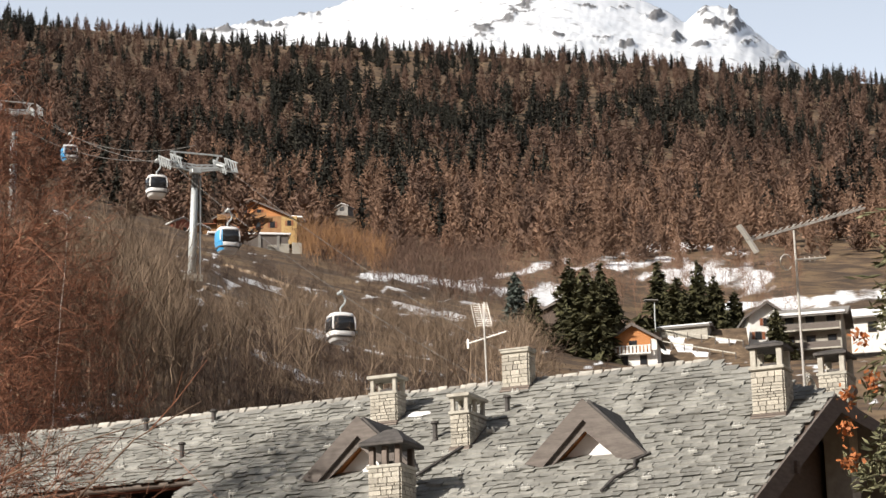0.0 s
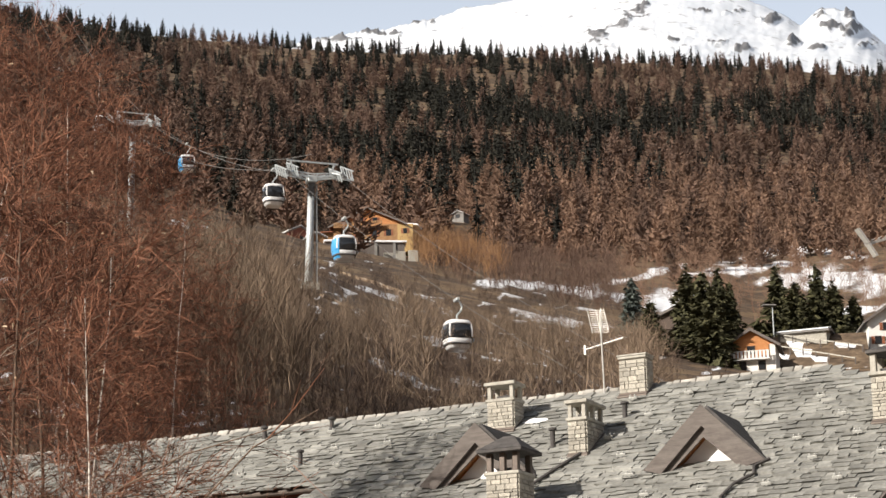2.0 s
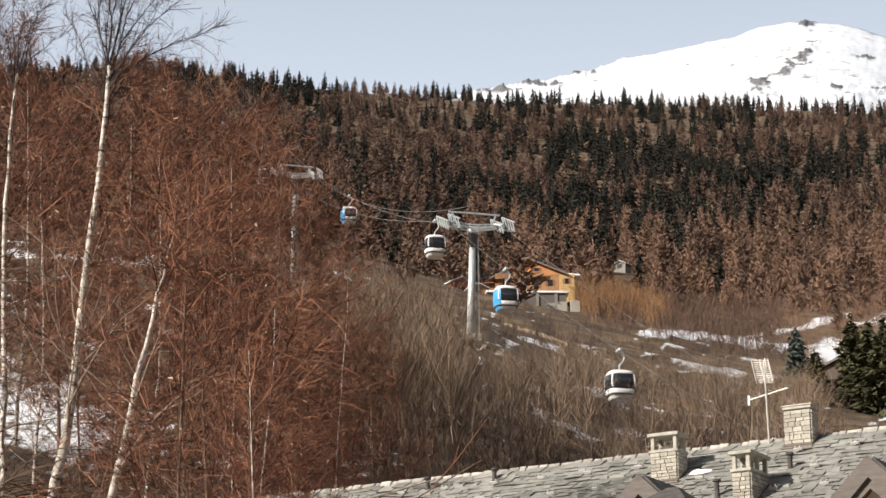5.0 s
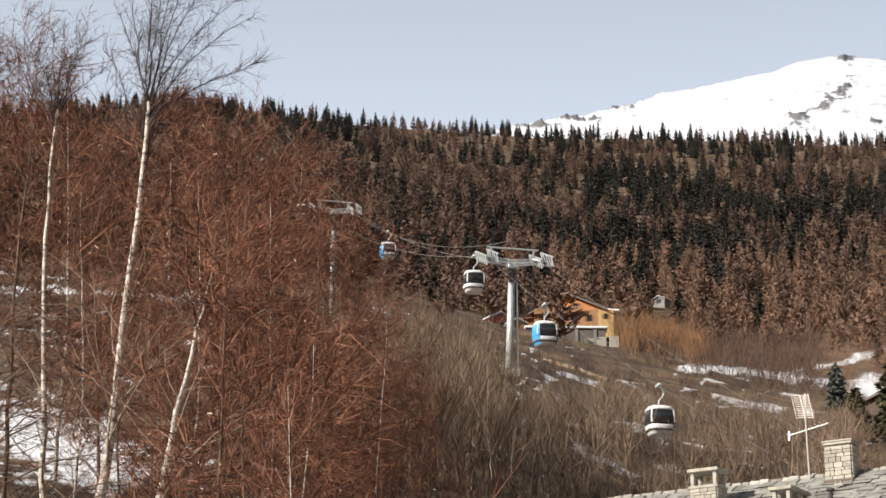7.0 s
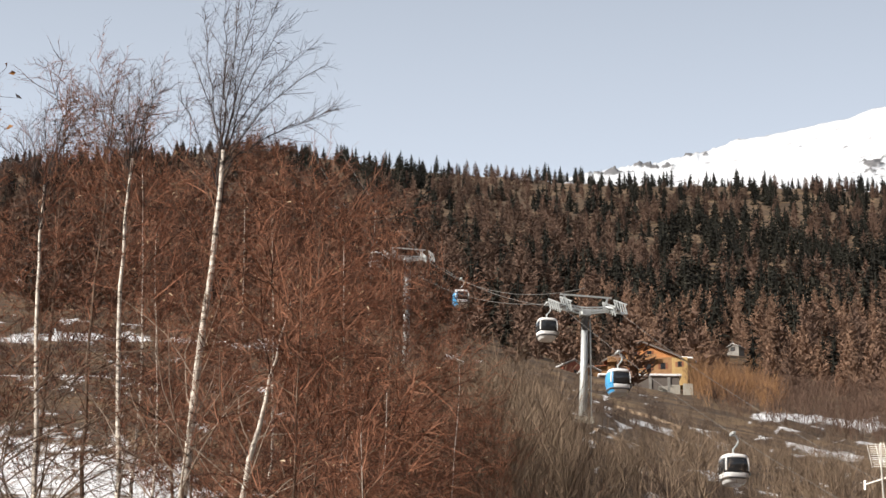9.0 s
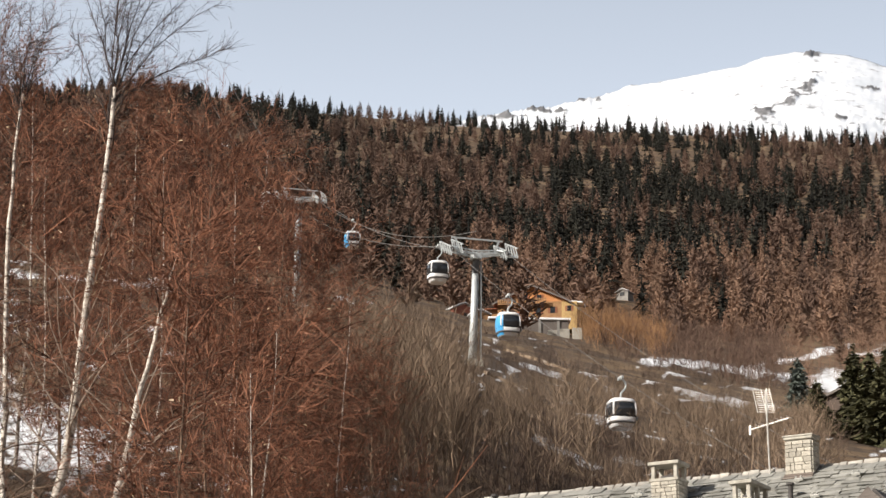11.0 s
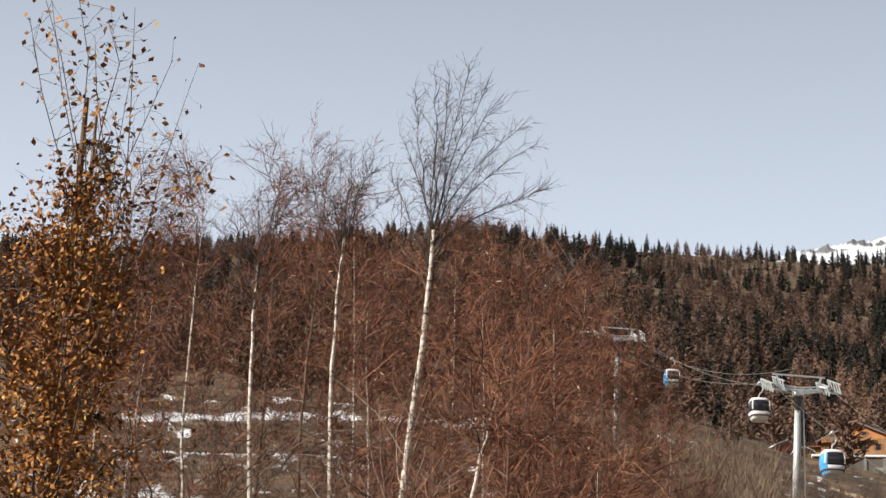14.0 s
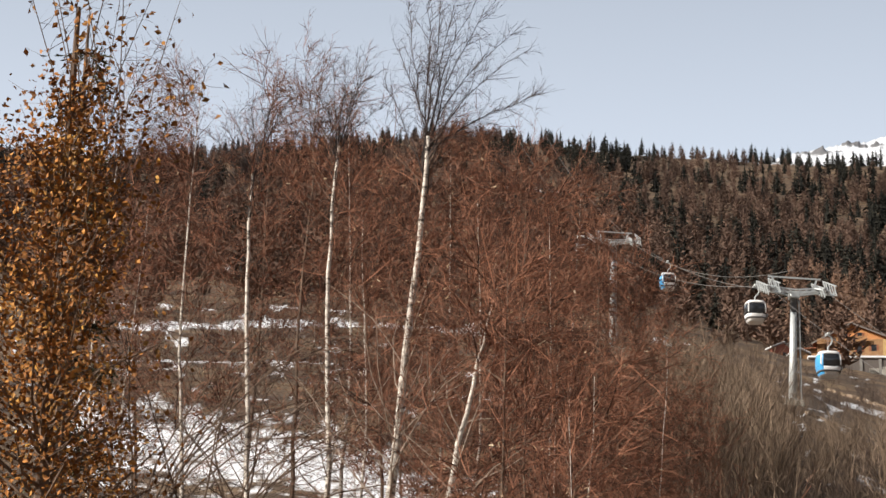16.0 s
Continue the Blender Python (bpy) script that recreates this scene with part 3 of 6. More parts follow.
M["soil"] = material("pale_soil", [(0.3, (0.14, 0.095, 0.06)), (0.55, (0.26, 0.19, 0.13)), (0.75, (0.5, 0.47, 0.44))], 0.5, 0.95, bump=0.5, fine=4)
M["earth"] = material("dark_earth", [(0.3, (0.03, 0.022, 0.017)), (0.7, (0.1, 0.062, 0.04))], 0.5, 0.95, bump=0.5, fine=4)
slope_track([(-3.3, 13.55), (-4.6, 12.75), (-6.4, 11.9), (-8.4, 11.3)], 0.5, "track", M["soil"], "pale worn track down the slope under the lift", 1)
slope_track([(-3.9, 13.5), (-5.2, 12.95), (-7.0, 12.2), (-9.2, 11.6)], 0.4, "track", M["soil"], "pale worn track down the slope under the lift", 2)
slope_track([(-3.6, 13.4), (-4.9, 12.7), (-6.2, 12.1)], 0.8, "bank", M["earth"], "dark bare bank beside the worn track", 3)
slope_track([(-4.4, 14.1), (-5.4, 13.8), (-6.2, 13.5)], 0.5, "track", M["soil"], "pale worn track below the chalet", 4)


# ---- more materials ----
M["bark"] = material("birch_bark", [(0.36, (0.06, 0.05, 0.045)), (0.44, (0.42, 0.37, 0.32)), (0.6, (0.68, 0.63, 0.56))], 3.0, 0.75, bump=0.3, fine=9, stretch=(1, 1, 2.2))
M["limb"] = material("pale_limb_bark", [(0.3, (0.2, 0.15, 0.115)), (0.7, (0.4, 0.32, 0.26))], 4, 0.85, bump=0.3, fine=20)
M["darkbark"] = material("brown_bark", [(0.3, (0.09, 0.06, 0.045)), (0.7, (0.2, 0.14, 0.1))], 4, 0.9, bump=0.4, fine=25)
M["cap"] = material("cap_stone", [(0.3, (0.3, 0.28, 0.24)), (0.7, (0.5, 0.48, 0.42))], 4, 0.85, bump=0.4, fine=30)
M["ridge"] = material("ridge_stone", [(0.3, (0.22, 0.21, 0.185)), (0.7, (0.42, 0.4, 0.36))], 4, 0.85, bump=0.5, fine=30, vary="object", amount=0.35)
M["guard"] = material("pale_zinc", [(0.3, (0.38, 0.38, 0.36)), (0.7, (0.52, 0.52, 0.49))], 6, 0.6, 0.1, bump=0.05)
M["mortar"] = material("mortar", [(0.3, (0.3, 0.28, 0.24)), (0.7, (0.42, 0.4, 0.35))], 6, 0.95, bump=0.4, fine=50)
M["flashing"] = material("brown_flashing", [(0.3, (0.085, 0.07, 0.06)), (0.7, (0.15, 0.12, 0.1))], 4, 0.55, 0.3, bump=0.1)
M["soot"] = material("dark_slate_cap", [(0.3, (0.05, 0.047, 0.045)), (0.7, (0.11, 0.1, 0.095))], 5, 0.8, bump=0.5)
M["barge"] = material("weathered_board_and_shade", [(0.3, (0.095, 0.08, 0.072)), (0.7, (0.17, 0.148, 0.132))], 3, 0.75, bump=0.3, stretch=(1, 1, 5))
M["pine"] = material("orange_pine", [(0.3, (0.36, 0.14, 0.045)), (0.7, (0.52, 0.24, 0.09))], 3, 0.6, bump=0.2, stretch=(1, 1, 5))
M["pane"] = material("pale_pane", [(0.3, (0.68, 0.68, 0.68)), (0.7, (0.8, 0.8, 0.8))], 2, 0.4, bump=0.02, spec=0.6)
M["redwood"] = material("red_brown_wood", [(0.3, (0.11, 0.035, 0.022)), (0.7, (0.2, 0.07, 0.045))], 3, 0.7, bump=0.3, stretch=(1, 1, 5))
M["plaster"] = material("white_plaster", [(0.3, (0.66, 0.64, 0.6)), (0.7, (0.78, 0.77, 0.74))], 1, 0.9, bump=0.2)
M["yellow"] = material("sunlit_ochre_plaster", [(0.3, (0.36, 0.24, 0.1)), (0.7, (0.47, 0.33, 0.15))], 0.8, 0.9, bump=0.2)
M["tan_wood"] = material("tan_wood", [(0.3, (0.22, 0.115, 0.05)), (0.7, (0.34, 0.2, 0.1))], 1.5, 0.8, bump=0.2)
M["roof_red"] = material("brown_red_roof", [(0.3, (0.2, 0.075, 0.04)), (0.7, (0.3, 0.12, 0.065))], 1, 0.85, bump=0.2)
M["roof_grey"] = material("grey_roof", [(0.3, (0.16, 0.15, 0.14)), (0.7, (0.28, 0.27, 0.25))], 0.8, 0.85, bump=0.3)
M["dark_glass"] = material("dark_glass", [(0.3, (0.015, 0.017, 0.02)), (0.7, (0.03, 0.032, 0.036))], 1, 0.08, bump=0, spec=0.6)
M["white_paint"] = material("white_paint", [(0.3, (0.76, 0.77, 0.78)), (0.7, (0.82, 0.82, 0.82))], 1.5, 0.3, bump=0, spec=0.5)
M["blue_paint"] = material("blue_paint", [(0.3, (0.05, 0.3, 0.62)), (0.7, (0.09, 0.38, 0.7))], 1.5, 0.3, bump=0, spec=0.5)
M["alu"] = material("weathered_aluminium", [(0.3, (0.5, 0.48, 0.45)), (0.7, (0.68, 0.66, 0.62))], 3, 0.5, 0.5, bump=0.05)
M["cable"] = material("greased_rope", [(0.3, (0.12, 0.115, 0.11)), (0.7, (0.2, 0.195, 0.19))], 5, 0.7, 0.2, bump=0)
M["rope"] = material("steel_rope", [(0.3, (0.09, 0.09, 0.09)), (0.7, (0.16, 0.16, 0.16))], 5, 0.7, 0.2, bump=0)
M["leaf"] = material("autumn_leaf", [(0.3, (0.11, 0.044, 0.016)), (0.5, (0.29, 0.115, 0.025)), (0.72, (0.46, 0.26, 0.06))], 2.5, 0.7, bump=0, fine=8, vary="tint", amount=0.6)
M["orange_leaf"] = material("orange_leaf", [(0.3, (0.28, 0.09, 0.03)), (0.7, (0.45, 0.17, 0.06))], 4, 0.7, bump=0, fine=9, vary="tint", amount=0.3)
M["needles"] = material("olive_needles", [(0.3, (0.08, 0.085, 0.045)), (0.7, (0.22, 0.215, 0.125))], 3, 0.8, bump=0, fine=12, vary="tint", amount=0.45)
M["fir"] = material("fir_needles", [(0.3, (0.026, 0.028, 0.013)), (0.7, (0.08, 0.075, 0.034))], 0.8, 0.85, bump=0, fine=5, vary="tint", amount=0.45)
M["bluefir"] = material("blue_fir_needles", [(0.3, (0.06, 0.075, 0.065)), (0.7, (0.12, 0.14, 0.125))], 0.8, 0.85, bump=0, fine=5, vary="tint", amount=0.4)

# ---- the stone-roofed house ----
PITCH = radians(32)
HOUSE_Z, RIDGE = 0.5, 13.58
HOUSE = Matrix(((-0.8307, -0.5567, 0, 14.403), (0.5567, -0.8307, 0, 47.881), (0, 0, 1, HOUSE_Z), (0, 0, 0, 1)))
SLOPE = Matrix(((1, 0, 0, 0), (0, math.cos(PITCH), math.sin(PITCH), 0), (0, -math.sin(PITCH), math.cos(PITCH), RIDGE), (0, 0, 0, 1)))


def on_roof(u, s, h=0.0):
    """A place in the house's frame: u along the ridge, s down the slope, h straight up from it."""
    return Vector((u, s * math.cos(PITCH), RIDGE - s * math.sin(PITCH) + h))


def verge(s):
    return -1.185 * s if s < 2.7 else -3.2 + 0.12 * (s - 2.7)


def solid(pts, thick):
    """A thick sheet: the polygon pts, and the same moved by the vector thick."""
    bm = bmesh.new()
    a = [bm.verts.new(p) for p in pts]
    b = [bm.verts.new(Vector(p) + Vector(thick)) for p in pts]
    bm.faces.new(a), bm.faces.new(b[::-1])
    for i in range(len(a)):
        j = (i + 1) % len(a)
        bm.faces.new((a[j], a[i], b[i], b[j]))
    bmesh.ops.recalc_face_normals(bm, faces=bm.faces)
    return bm


def beam(bm, a, b, wide, high, up=(0, 0, 1)):
    """A square bar from a to b."""
    a, b = Vector(a), Vector(b)
    d = b - a
    x = d.normalized()
    y = Vector(up).cross(x).normalized()
    z = x.cross(y)
    m = Matrix((x, y, z)).transposed().to_4x4()
    m.translation = (a + b) / 2
    return box(bm, -d.length / 2, d.length / 2, -wide / 2, wide / 2, -high / 2, high / 2, m=m)


EAVE, JOG, LEFT_EAVE, LEFT = 9.6, 10.8, 3.75, 22.6


def build_house():
    house = empty("house", HOUSE, "alpine house with a grey-green stone slab roof and dark timber gables", "house")
    outline = [on_roof(*p) for p in ((0, 0), (-3.2, 2.7), (verge(EAVE), EAVE), (JOG, EAVE), (JOG, LEFT_EAVE), (LEFT, LEFT_EAVE), (LEFT, 0))]
    roof = part("roof", solid(outline, (0, -0.1, -0.18)), M["wood_dark"], house, "roof of overlapping rough stone slabs")
    back = [(0, 0, RIDGE), (LEFT, 0, RIDGE), (LEFT, -7, RIDGE - 4.37), (-3.0, -7, RIDGE - 4.37), (-3.2, -2.29, RIDGE - 1.43)]
    part("back_slope", solid(back, (0, 0.05, -0.18)), M["roof_grey"], house)
    part("half_hip", solid([(0, 0, RIDGE), (-3.2, -2.29, RIDGE - 1.43), (-3.2, 2.29, RIDGE - 1.43)], (0.1, 0, -0.15)), M["roof_grey"], house)
    # walls
    wall = solid([(-2.0, 7.2, 0), (10.2, 7.2, 0), (10.2, -5.6, 0), (-2.0, -5.6, 0)], (0, 0, 8.2))
    part("wall", wall, M["plaster"], house)
    # the gable's dark brown has the shade under the verge in it
    part("gable_wall", solid([(-2.0, 7.0, 8.2), (-2.0, -5.5, 8.2), (-2.0, -2, 11.8), (-2.0, 2, 11.8)], (0.2, 0, 0)), M["wood_dark"], house, "timber gable, coloured dark for the shade under the verge")
    part("wing_wall", solid([(10.2, 2.5, 0), (22.2, 2.5, 0), (22.2, -5.6, 0), (10.2, -5.6, 0)], (0, 0, 11.2)), M["redwood"], house, "red-brown timber wall under the eave")
    for k in range(6):
        u = 11.4 + k * 1.15
        part("wall_panel", boxed(u, u + 0.62, 2.5, 2.56, 9.6, 10.75, 0.01), M["tan_wood"], house)
    part("eave_post", boxed(13.05, 13.2, 2.95, 3.1, 8.0, 11.55, 0.01), M["barge"], house)
    part("gutter", tube(bmesh.new(), [on_roof(JOG, LEFT_EAVE + 0.08, -0.12), on_roof(LEFT, LEFT_EAVE + 0.08, -0.12)], [0.07, 0.07], 10), M["flashing"], house)
    part("fascia", beam(bmesh.new(), on_roof(JOG, LEFT_EAVE, -0.16), on_roof(LEFT, LEFT_EAVE, -0.16), 0.05, 0.22), M["redwood"], house)
    # boards along the verge and what carries them
    part("verge_board", beam(bmesh.new(), on_roof(-3.25, 2.6, -0.2), on_roof(verge(EAVE) - 0.05, EAVE, -0.2), 0.06, 0.42), M["barge"], house, "broad weathered grey verge board")
    part("hip_board", beam(bmesh.new(), (-3.25, -2.3, RIDGE - 1.6), (-3.25, 2.3, RIDGE - 1.6), 0.06, 0.3), M["barge"], house)
    part("jog_board", beam(bmesh.new(), on_roof(JOG + 0.03, LEFT_EAVE, -0.13), on_roof(JOG + 0.03, EAVE, -0.13), 0.05, 0.28), M["redwood"], house)
    for s in (3.4, 5.4, 7.6):
        part("purlin", beam(bmesh.new(), on_roof(-3.0, s, -0.34), on_roof(2.0, s, -0.34), 0.2, 0.24), M["wood_dark"], house)
    for v in (3.4, 5.6):
        part("gable_post", boxed(-2.12, -1.95, v, v + 0.18, 7.5, 11.2 - v * 0.3), M["barge"], house)
    return house, roof


house, roof = build_house()


def dormer(parent, u, s, half, high):
    """A steep triangular dormer with broad barge boards and a pale triangular window."""
    d = part("dormer", bmesh.new(), None, parent, "triangular roof dormer with broad weathered barge boards")
    foot, out = on_roof(u, s), 0.05
    apex = Vector((u, foot.y + out, foot.z + high))
    back = Vector((u, foot.y - high / math.tan(PITCH), foot.z + high))
    for k in (-1, 1):
        toe = Vector((u + k * half, foot.y + out, foot.z))
        n = Vector((k * high, 0, half)).normalized() * 0.1
        part("dormer_roof", solid([apex + n * 0.2, toe + n * 0.2, Vector((u + k * half, foot.y - 0.1, foot.z + 0.02)), back], n), M["soot"], d, "dark slate dormer slope")
        part("barge_board", solid([apex + Vector((0, 0.06, 0.1)), toe + Vector((k * 0.08, 0.06, 0.06)), toe + Vector((-k * 0.3, 0.06, -0.04)), apex + Vector((0, 0.06, -0.34))], (0, 0.06, 0)), M["barge"], d)
        part("inner_board", solid([apex + Vector((0, -0.02, -0.3)), toe + Vector((-k * 0.28, -0.02, 0)), toe + Vector((-k * 0.5, -0.02, 0)), apex + Vector((0, -0.02, -0.56))], (0, 0.05, 0)), M["barge"], d)
        part("reveal", solid([apex + Vector((0, 0, -0.42)), toe + Vector((-k * 0.42, 0, 0)), toe + Vector((-k * 0.42, -0.5, 0)), apex + Vector((0, -0.5, -0.42))], (k * 0.03, 0, 0.03)), M["pine"], d, "orange pine lining")
    y = foot.y - 0.3
    z0 = foot.z
    part("front_wall", solid([(u, y, z0 + high * 0.78), (u + half * 0.8, y, z0 - 0.02), (u - half * 0.8, y, z0 - 0.02)], (0, -0.06, 0)), M["pine"], d)
    part("window_pane", solid([(u, y + 0.04, z0 + high * 0.6), (u + half * 0.52, y + 0.04, z0 + 0.12), (u - half * 0.52, y + 0.04, z0 + 0.12)], (0, -0.015, 0)), M["pane"], d, "pale triangular window")
    part("sill_board", boxed(u - half * 0.6, u + half * 0.6, y, y + 0.12, z0 + 0.03, z0 + 0.1), M["pine"], d)
    return d


dormer(house, 1.43, 5.1, 1.21, 1.2)
dormer(house, 6.63, 4.8, 1.27, 1.22)

stone_block = bpy.data.meshes.new("stone")
_bm = box(bmesh.new(), -0.5, 0.5, -0.5, 0.5, -0.5, 0.5, 0.06)
for _v in _bm.verts:
    _v.co += Vector((random.uniform(-0.03, 0.03), random.uniform(-0.03, 0.03), random.uniform(-0.04, 0.04)))
_bm.to_mesh(stone_block), _bm.free()
stone_block.materials.append(M["stone_wall"])


def piece(name, me, parent, loc, scale, rot=None):
    ob = new(name, me)
    ob.parent = parent
    ob.matrix_local = Matrix.LocRotScale(loc, rot, scale)
    return ob


def chimney(u, s, w, d, h, style, label, sink=0.5, base=None):
    """A rubble chimney. (u, s): the middle of its foot on the slope; w by d across, masonry h high above the slope in front."""
    c = empty("chimney", HOUSE @ Matrix.Translation(base if base is not None else on_roof(u, s)), label, "chimney", "chimneys on the stone roof")
    drop = d / 2 * math.tan(PITCH)
    top = h - drop
    core = part("masonry", boxed(-w / 2 + 0.02, w / 2 - 0.02, -d / 2 + 0.02, d / 2 - 0.02, -sink, top), M["mortar"], c, "rubble masonry shaft")
    g = random.Random(int(u * 100) + 3)
    z = -drop + 0.12
    while z < top - 0.05:
        ch = min(g.choice((0.06, 0.08, 0.1, 0.12)), top - z)
        for axis, (length, off) in (("x", (w, d / 2)), ("y", (d, w / 2))):
            for sign in (-1, 1):
                if (axis == "x" and sign < 0) or (axis == "y" and sign > 0):
                    continue
                p = -length / 2
                while p < length / 2 - 0.03:
                    q = min(p + g.uniform(0.1, 0.28), length / 2)
                    if length / 2 - q < 0.09:
                        q = length / 2
                    t = 0.05 + g.uniform(0, 0.012)
                    mid = (p + q) / 2
                    if axis == "x":
                        piece("stone", stone_block, core, (mid, sign * off, z + ch / 2), (q - p - 0.015, t, ch - 0.014))
                    else:
                        piece("stone", stone_block, core, (sign * off, mid, z + ch / 2), (t, q - p - 0.015, ch - 0.014))
                    p = q
        z += ch
    slope = Matrix.Rotation(-PITCH, 4, "X")
    part("flashing", boxed(-w / 2 - 0.05, w / 2 + 0.05, -d / 2 - 0.12, d / 2 + 0.12, -0.06, 0.09, 0.02, m=slope), M["flashing"], c)
    part("flashing_collar", boxed(-w / 2 - 0.03, w / 2 + 0.03, -d / 2 - 0.03, d / 2 + 0.03, -drop - 0.05, -drop + 0.13, 0.01), M["flashing"], c)
    e = 0.04 if style != "solid" else 0.03
    part("ledge", boxed(-w / 2 - e, w / 2 + e, -d / 2 - e, d / 2 + e, top, top + 0.07, 0.012), M["cap"], c)
    if style == "solid":
        part("cap", boxed(-w / 2 - 0.05, w / 2 + 0.05, -d / 2 - 0.05, d / 2 + 0.05, top + 0.06, top + 0.1, 0.01), M["cap"], c)
        return c
    ph, pw = (0.3, 0.09) if style == "slab" else (0.38, 0.12)
    spots = [(i, j) for i in (-1, 1) for j in (-1, 1)] + ([(0, 1), (0, -1)] if w > 0.62 and style == "hood" else []) + ([(-1, 0), (1, 0)] if d > 0.8 else [])
    for i, j in spots:
        x, y = i * (w / 2 - pw / 2), j * (d / 2 - pw / 2)
        part("cap_post", boxed(x - pw / 2, x + pw / 2, y - pw / 2, y + pw / 2, top + 0.07, top + 0.07 + ph, 0.01), M["cap"] if style != "hood" else M["flashing"], c)
    part("flue", boxed(-w / 2 + 0.16, w / 2 - 0.16, -d / 2 + 0.16, d / 2 - 0.16, top + 0.07, top + 0.16), M["soot"], c, "sooty flue mouth")
    t0 = top + 0.07 + ph
    if style == "slab":
        part("cap", boxed(-w / 2 - 0.06, w / 2 + 0.06, -d / 2 - 0.06, d / 2 + 0.06, t0, t0 + 0.08, 0.012), M["cap"], c, "flat stone cap slab")
    else:
        o, rise_ = (0.07, 0.13) if style == "low" else (0.15, 0.32)
        bm = boxed(-w / 2 - o, w / 2 + o, -d / 2 - o, d / 2 + o, t0, t0 + 0.07, 0.01)
        g4 = [bm.verts.new((sx * (w / 2 + o), sy * (d / 2 + o), t0 + 0.07)) for sx, sy in ((-1, -1), (1, -1), (1, 1), (-1, 1))]
        r2 = [bm.verts.new((sx * 0.12, 0, t0 + 0.07 + rise_)) for sx in (-1, 1)]
        for f in ((g4[0], g4[1], r2[1], r2[0]), (g4[1], g4[2], r2[1]), (g4[2], g4[3], r2[0], r2[1]), (g4[3], g4[0], r2[0])):
            bm.faces.new(f)
        part("cap", bm, M["soot"], c, "dark hipped slate cap")
    return c


chimney(7.25, 1.62, 0.64, 0.5, 0.73, "slab", "pale rubble chimney with an open flat-slab cap")
chimney(4.68, 3.3, 0.41, 0.95, 0.82, "slab", "long narrow rubble chimney with an open flat-slab cap")
chimney(4.5, 0.32, 0.63, 0.4, 0.9, "solid", "plain square rubble chimney without an open cap")
chimney(-2.06, 3.3, 0.67, 0.63, 1.02, "low", "tall pale rubble chimney with a low slate hood")
chimney(5.05, 6.95, 0.7, 0.72, 1.15, "hood", "rubble chimney with a dark overhanging hipped hood")
_e = HOUSE.inverted() @ polar(-19.75, 10.3, 50.5)
chimney(-4.4, 0, 0.6, 0.8, 0.75, "low", "rubble chimney beside the aerial mast with a dark hood", sink=3.0, base=_e)


def vent_pipe(u, s, h, r=0.055):
    v = empty("vent_pipe", HOUSE @ Matrix.Translation(on_roof(u, s)), "short dark metal vent pipe through the stone roof", "vent pipe", "vent pipes on the roof")
    part("pipe", lathe(bmesh.new(), [(-0.15, r * 1.5), (0.05, r * 1.4), (0.08, r), (h, r)], 12), M["soot"], v)
    part("cowl", lathe(bmesh.new(), [(h, r), (h + 0.005, r * 1.7), (h + 0.05, r * 1.6), (h + 0.07, r * 0.5)], 12), M["soot"], v)


for _u, _s, _h in ((12.26, 0.56, 0.28), (14.08, 0.65, 0.28), (12.04, 2.74, 0.36), (5.52, 3.15, 0.4), (4.23, 1.96, 0.38)):
    vent_pipe(_u, _s, _h)


def snow_guards():
    bm = bmesh.new()
    box(bm, -0.02, 0.02, -0.16, 0.14, 0, 0.03, 0.004)
    box(bm, -0.12, 0.12, 0.1, 0.13, 0.02, 0.1, 0.008)
    box(bm, -0.08, -0.05, 0.06, 0.12, 0.06, 0.15), box(bm, 0.05, 0.08, 0.06, 0.12, 0.06, 0.15)
    bmesh.ops.scale(bm, vec=(0.85, 0.8, 0.8), verts=bm.verts)
    g = part("snow_guard", bm, M["guard"], None)
    tagged(g, "small pale snow guard hooked over a roof slab", "snow guard", "snow guards on the roof")
    first = True
    for k in range(8):
        for j in range(16):
            u, s = -2.2 + j * 1.3 + (k % 2) * 0.65 + random.uniform(-0.1, 0.1), 0.8 + k * 1.1
            if u < verge(s) + 0.4 or u > LEFT or (u > JOG - 0.3 and s > LEFT_EAVE - 0.2) or abs(u - 1.43) < 1.2 and 2.6 < s < 5.6 or abs(u - 6.6) < 1.2 and 2.4 < s < 5.3:
                continue
            m = HOUSE @ SLOPE @ Matrix.Translation((u, s, 0.07))
            if first:
                g.matrix_world, first = m, False
            else:
                copy_thing(g, m)


snow_guards()

# dark lines on the roof: black tubes, thickened to stand for their shadow too
for _line in (((4.6, 3.9), (4.9, 4.6), (5.2, 5.4), (5.4, 6.6)), ((0.05, 5.2), (0.3, 5.5), (0.2, 5.9), (0.5, 6.3), (0.6, 6.9))):
    _c = part("roof_cable_with_shadow", tube(bmesh.new(), [on_roof(u, s, 0.13) for u, s in _line], [0.035] * len(_line), 6), M["soot"])
    _c.matrix_world = HOUSE
    tagged(_c, "black cable across the stone roof, thickened to take in its shadow", "cable", "cables on the roof")

# snow lying in the shade of a chimney
_bm = bmesh.new()
bmesh.ops.create_icosphere(_bm, subdivisions=3, radius=0.5, matrix=HOUSE @ SLOPE @ Matrix.LocRotScale((6.58, 1.5, 0.05), None, (0.7, 0.34, 0.06)))
for _v in _bm.verts:
    _v.co += noise.noise_vector(_v.co * 3) * 0.05
tagged(part("snow_patch", _bm, M["snow"]), "leftover snow on the roof in a chimney's shade", "snow")


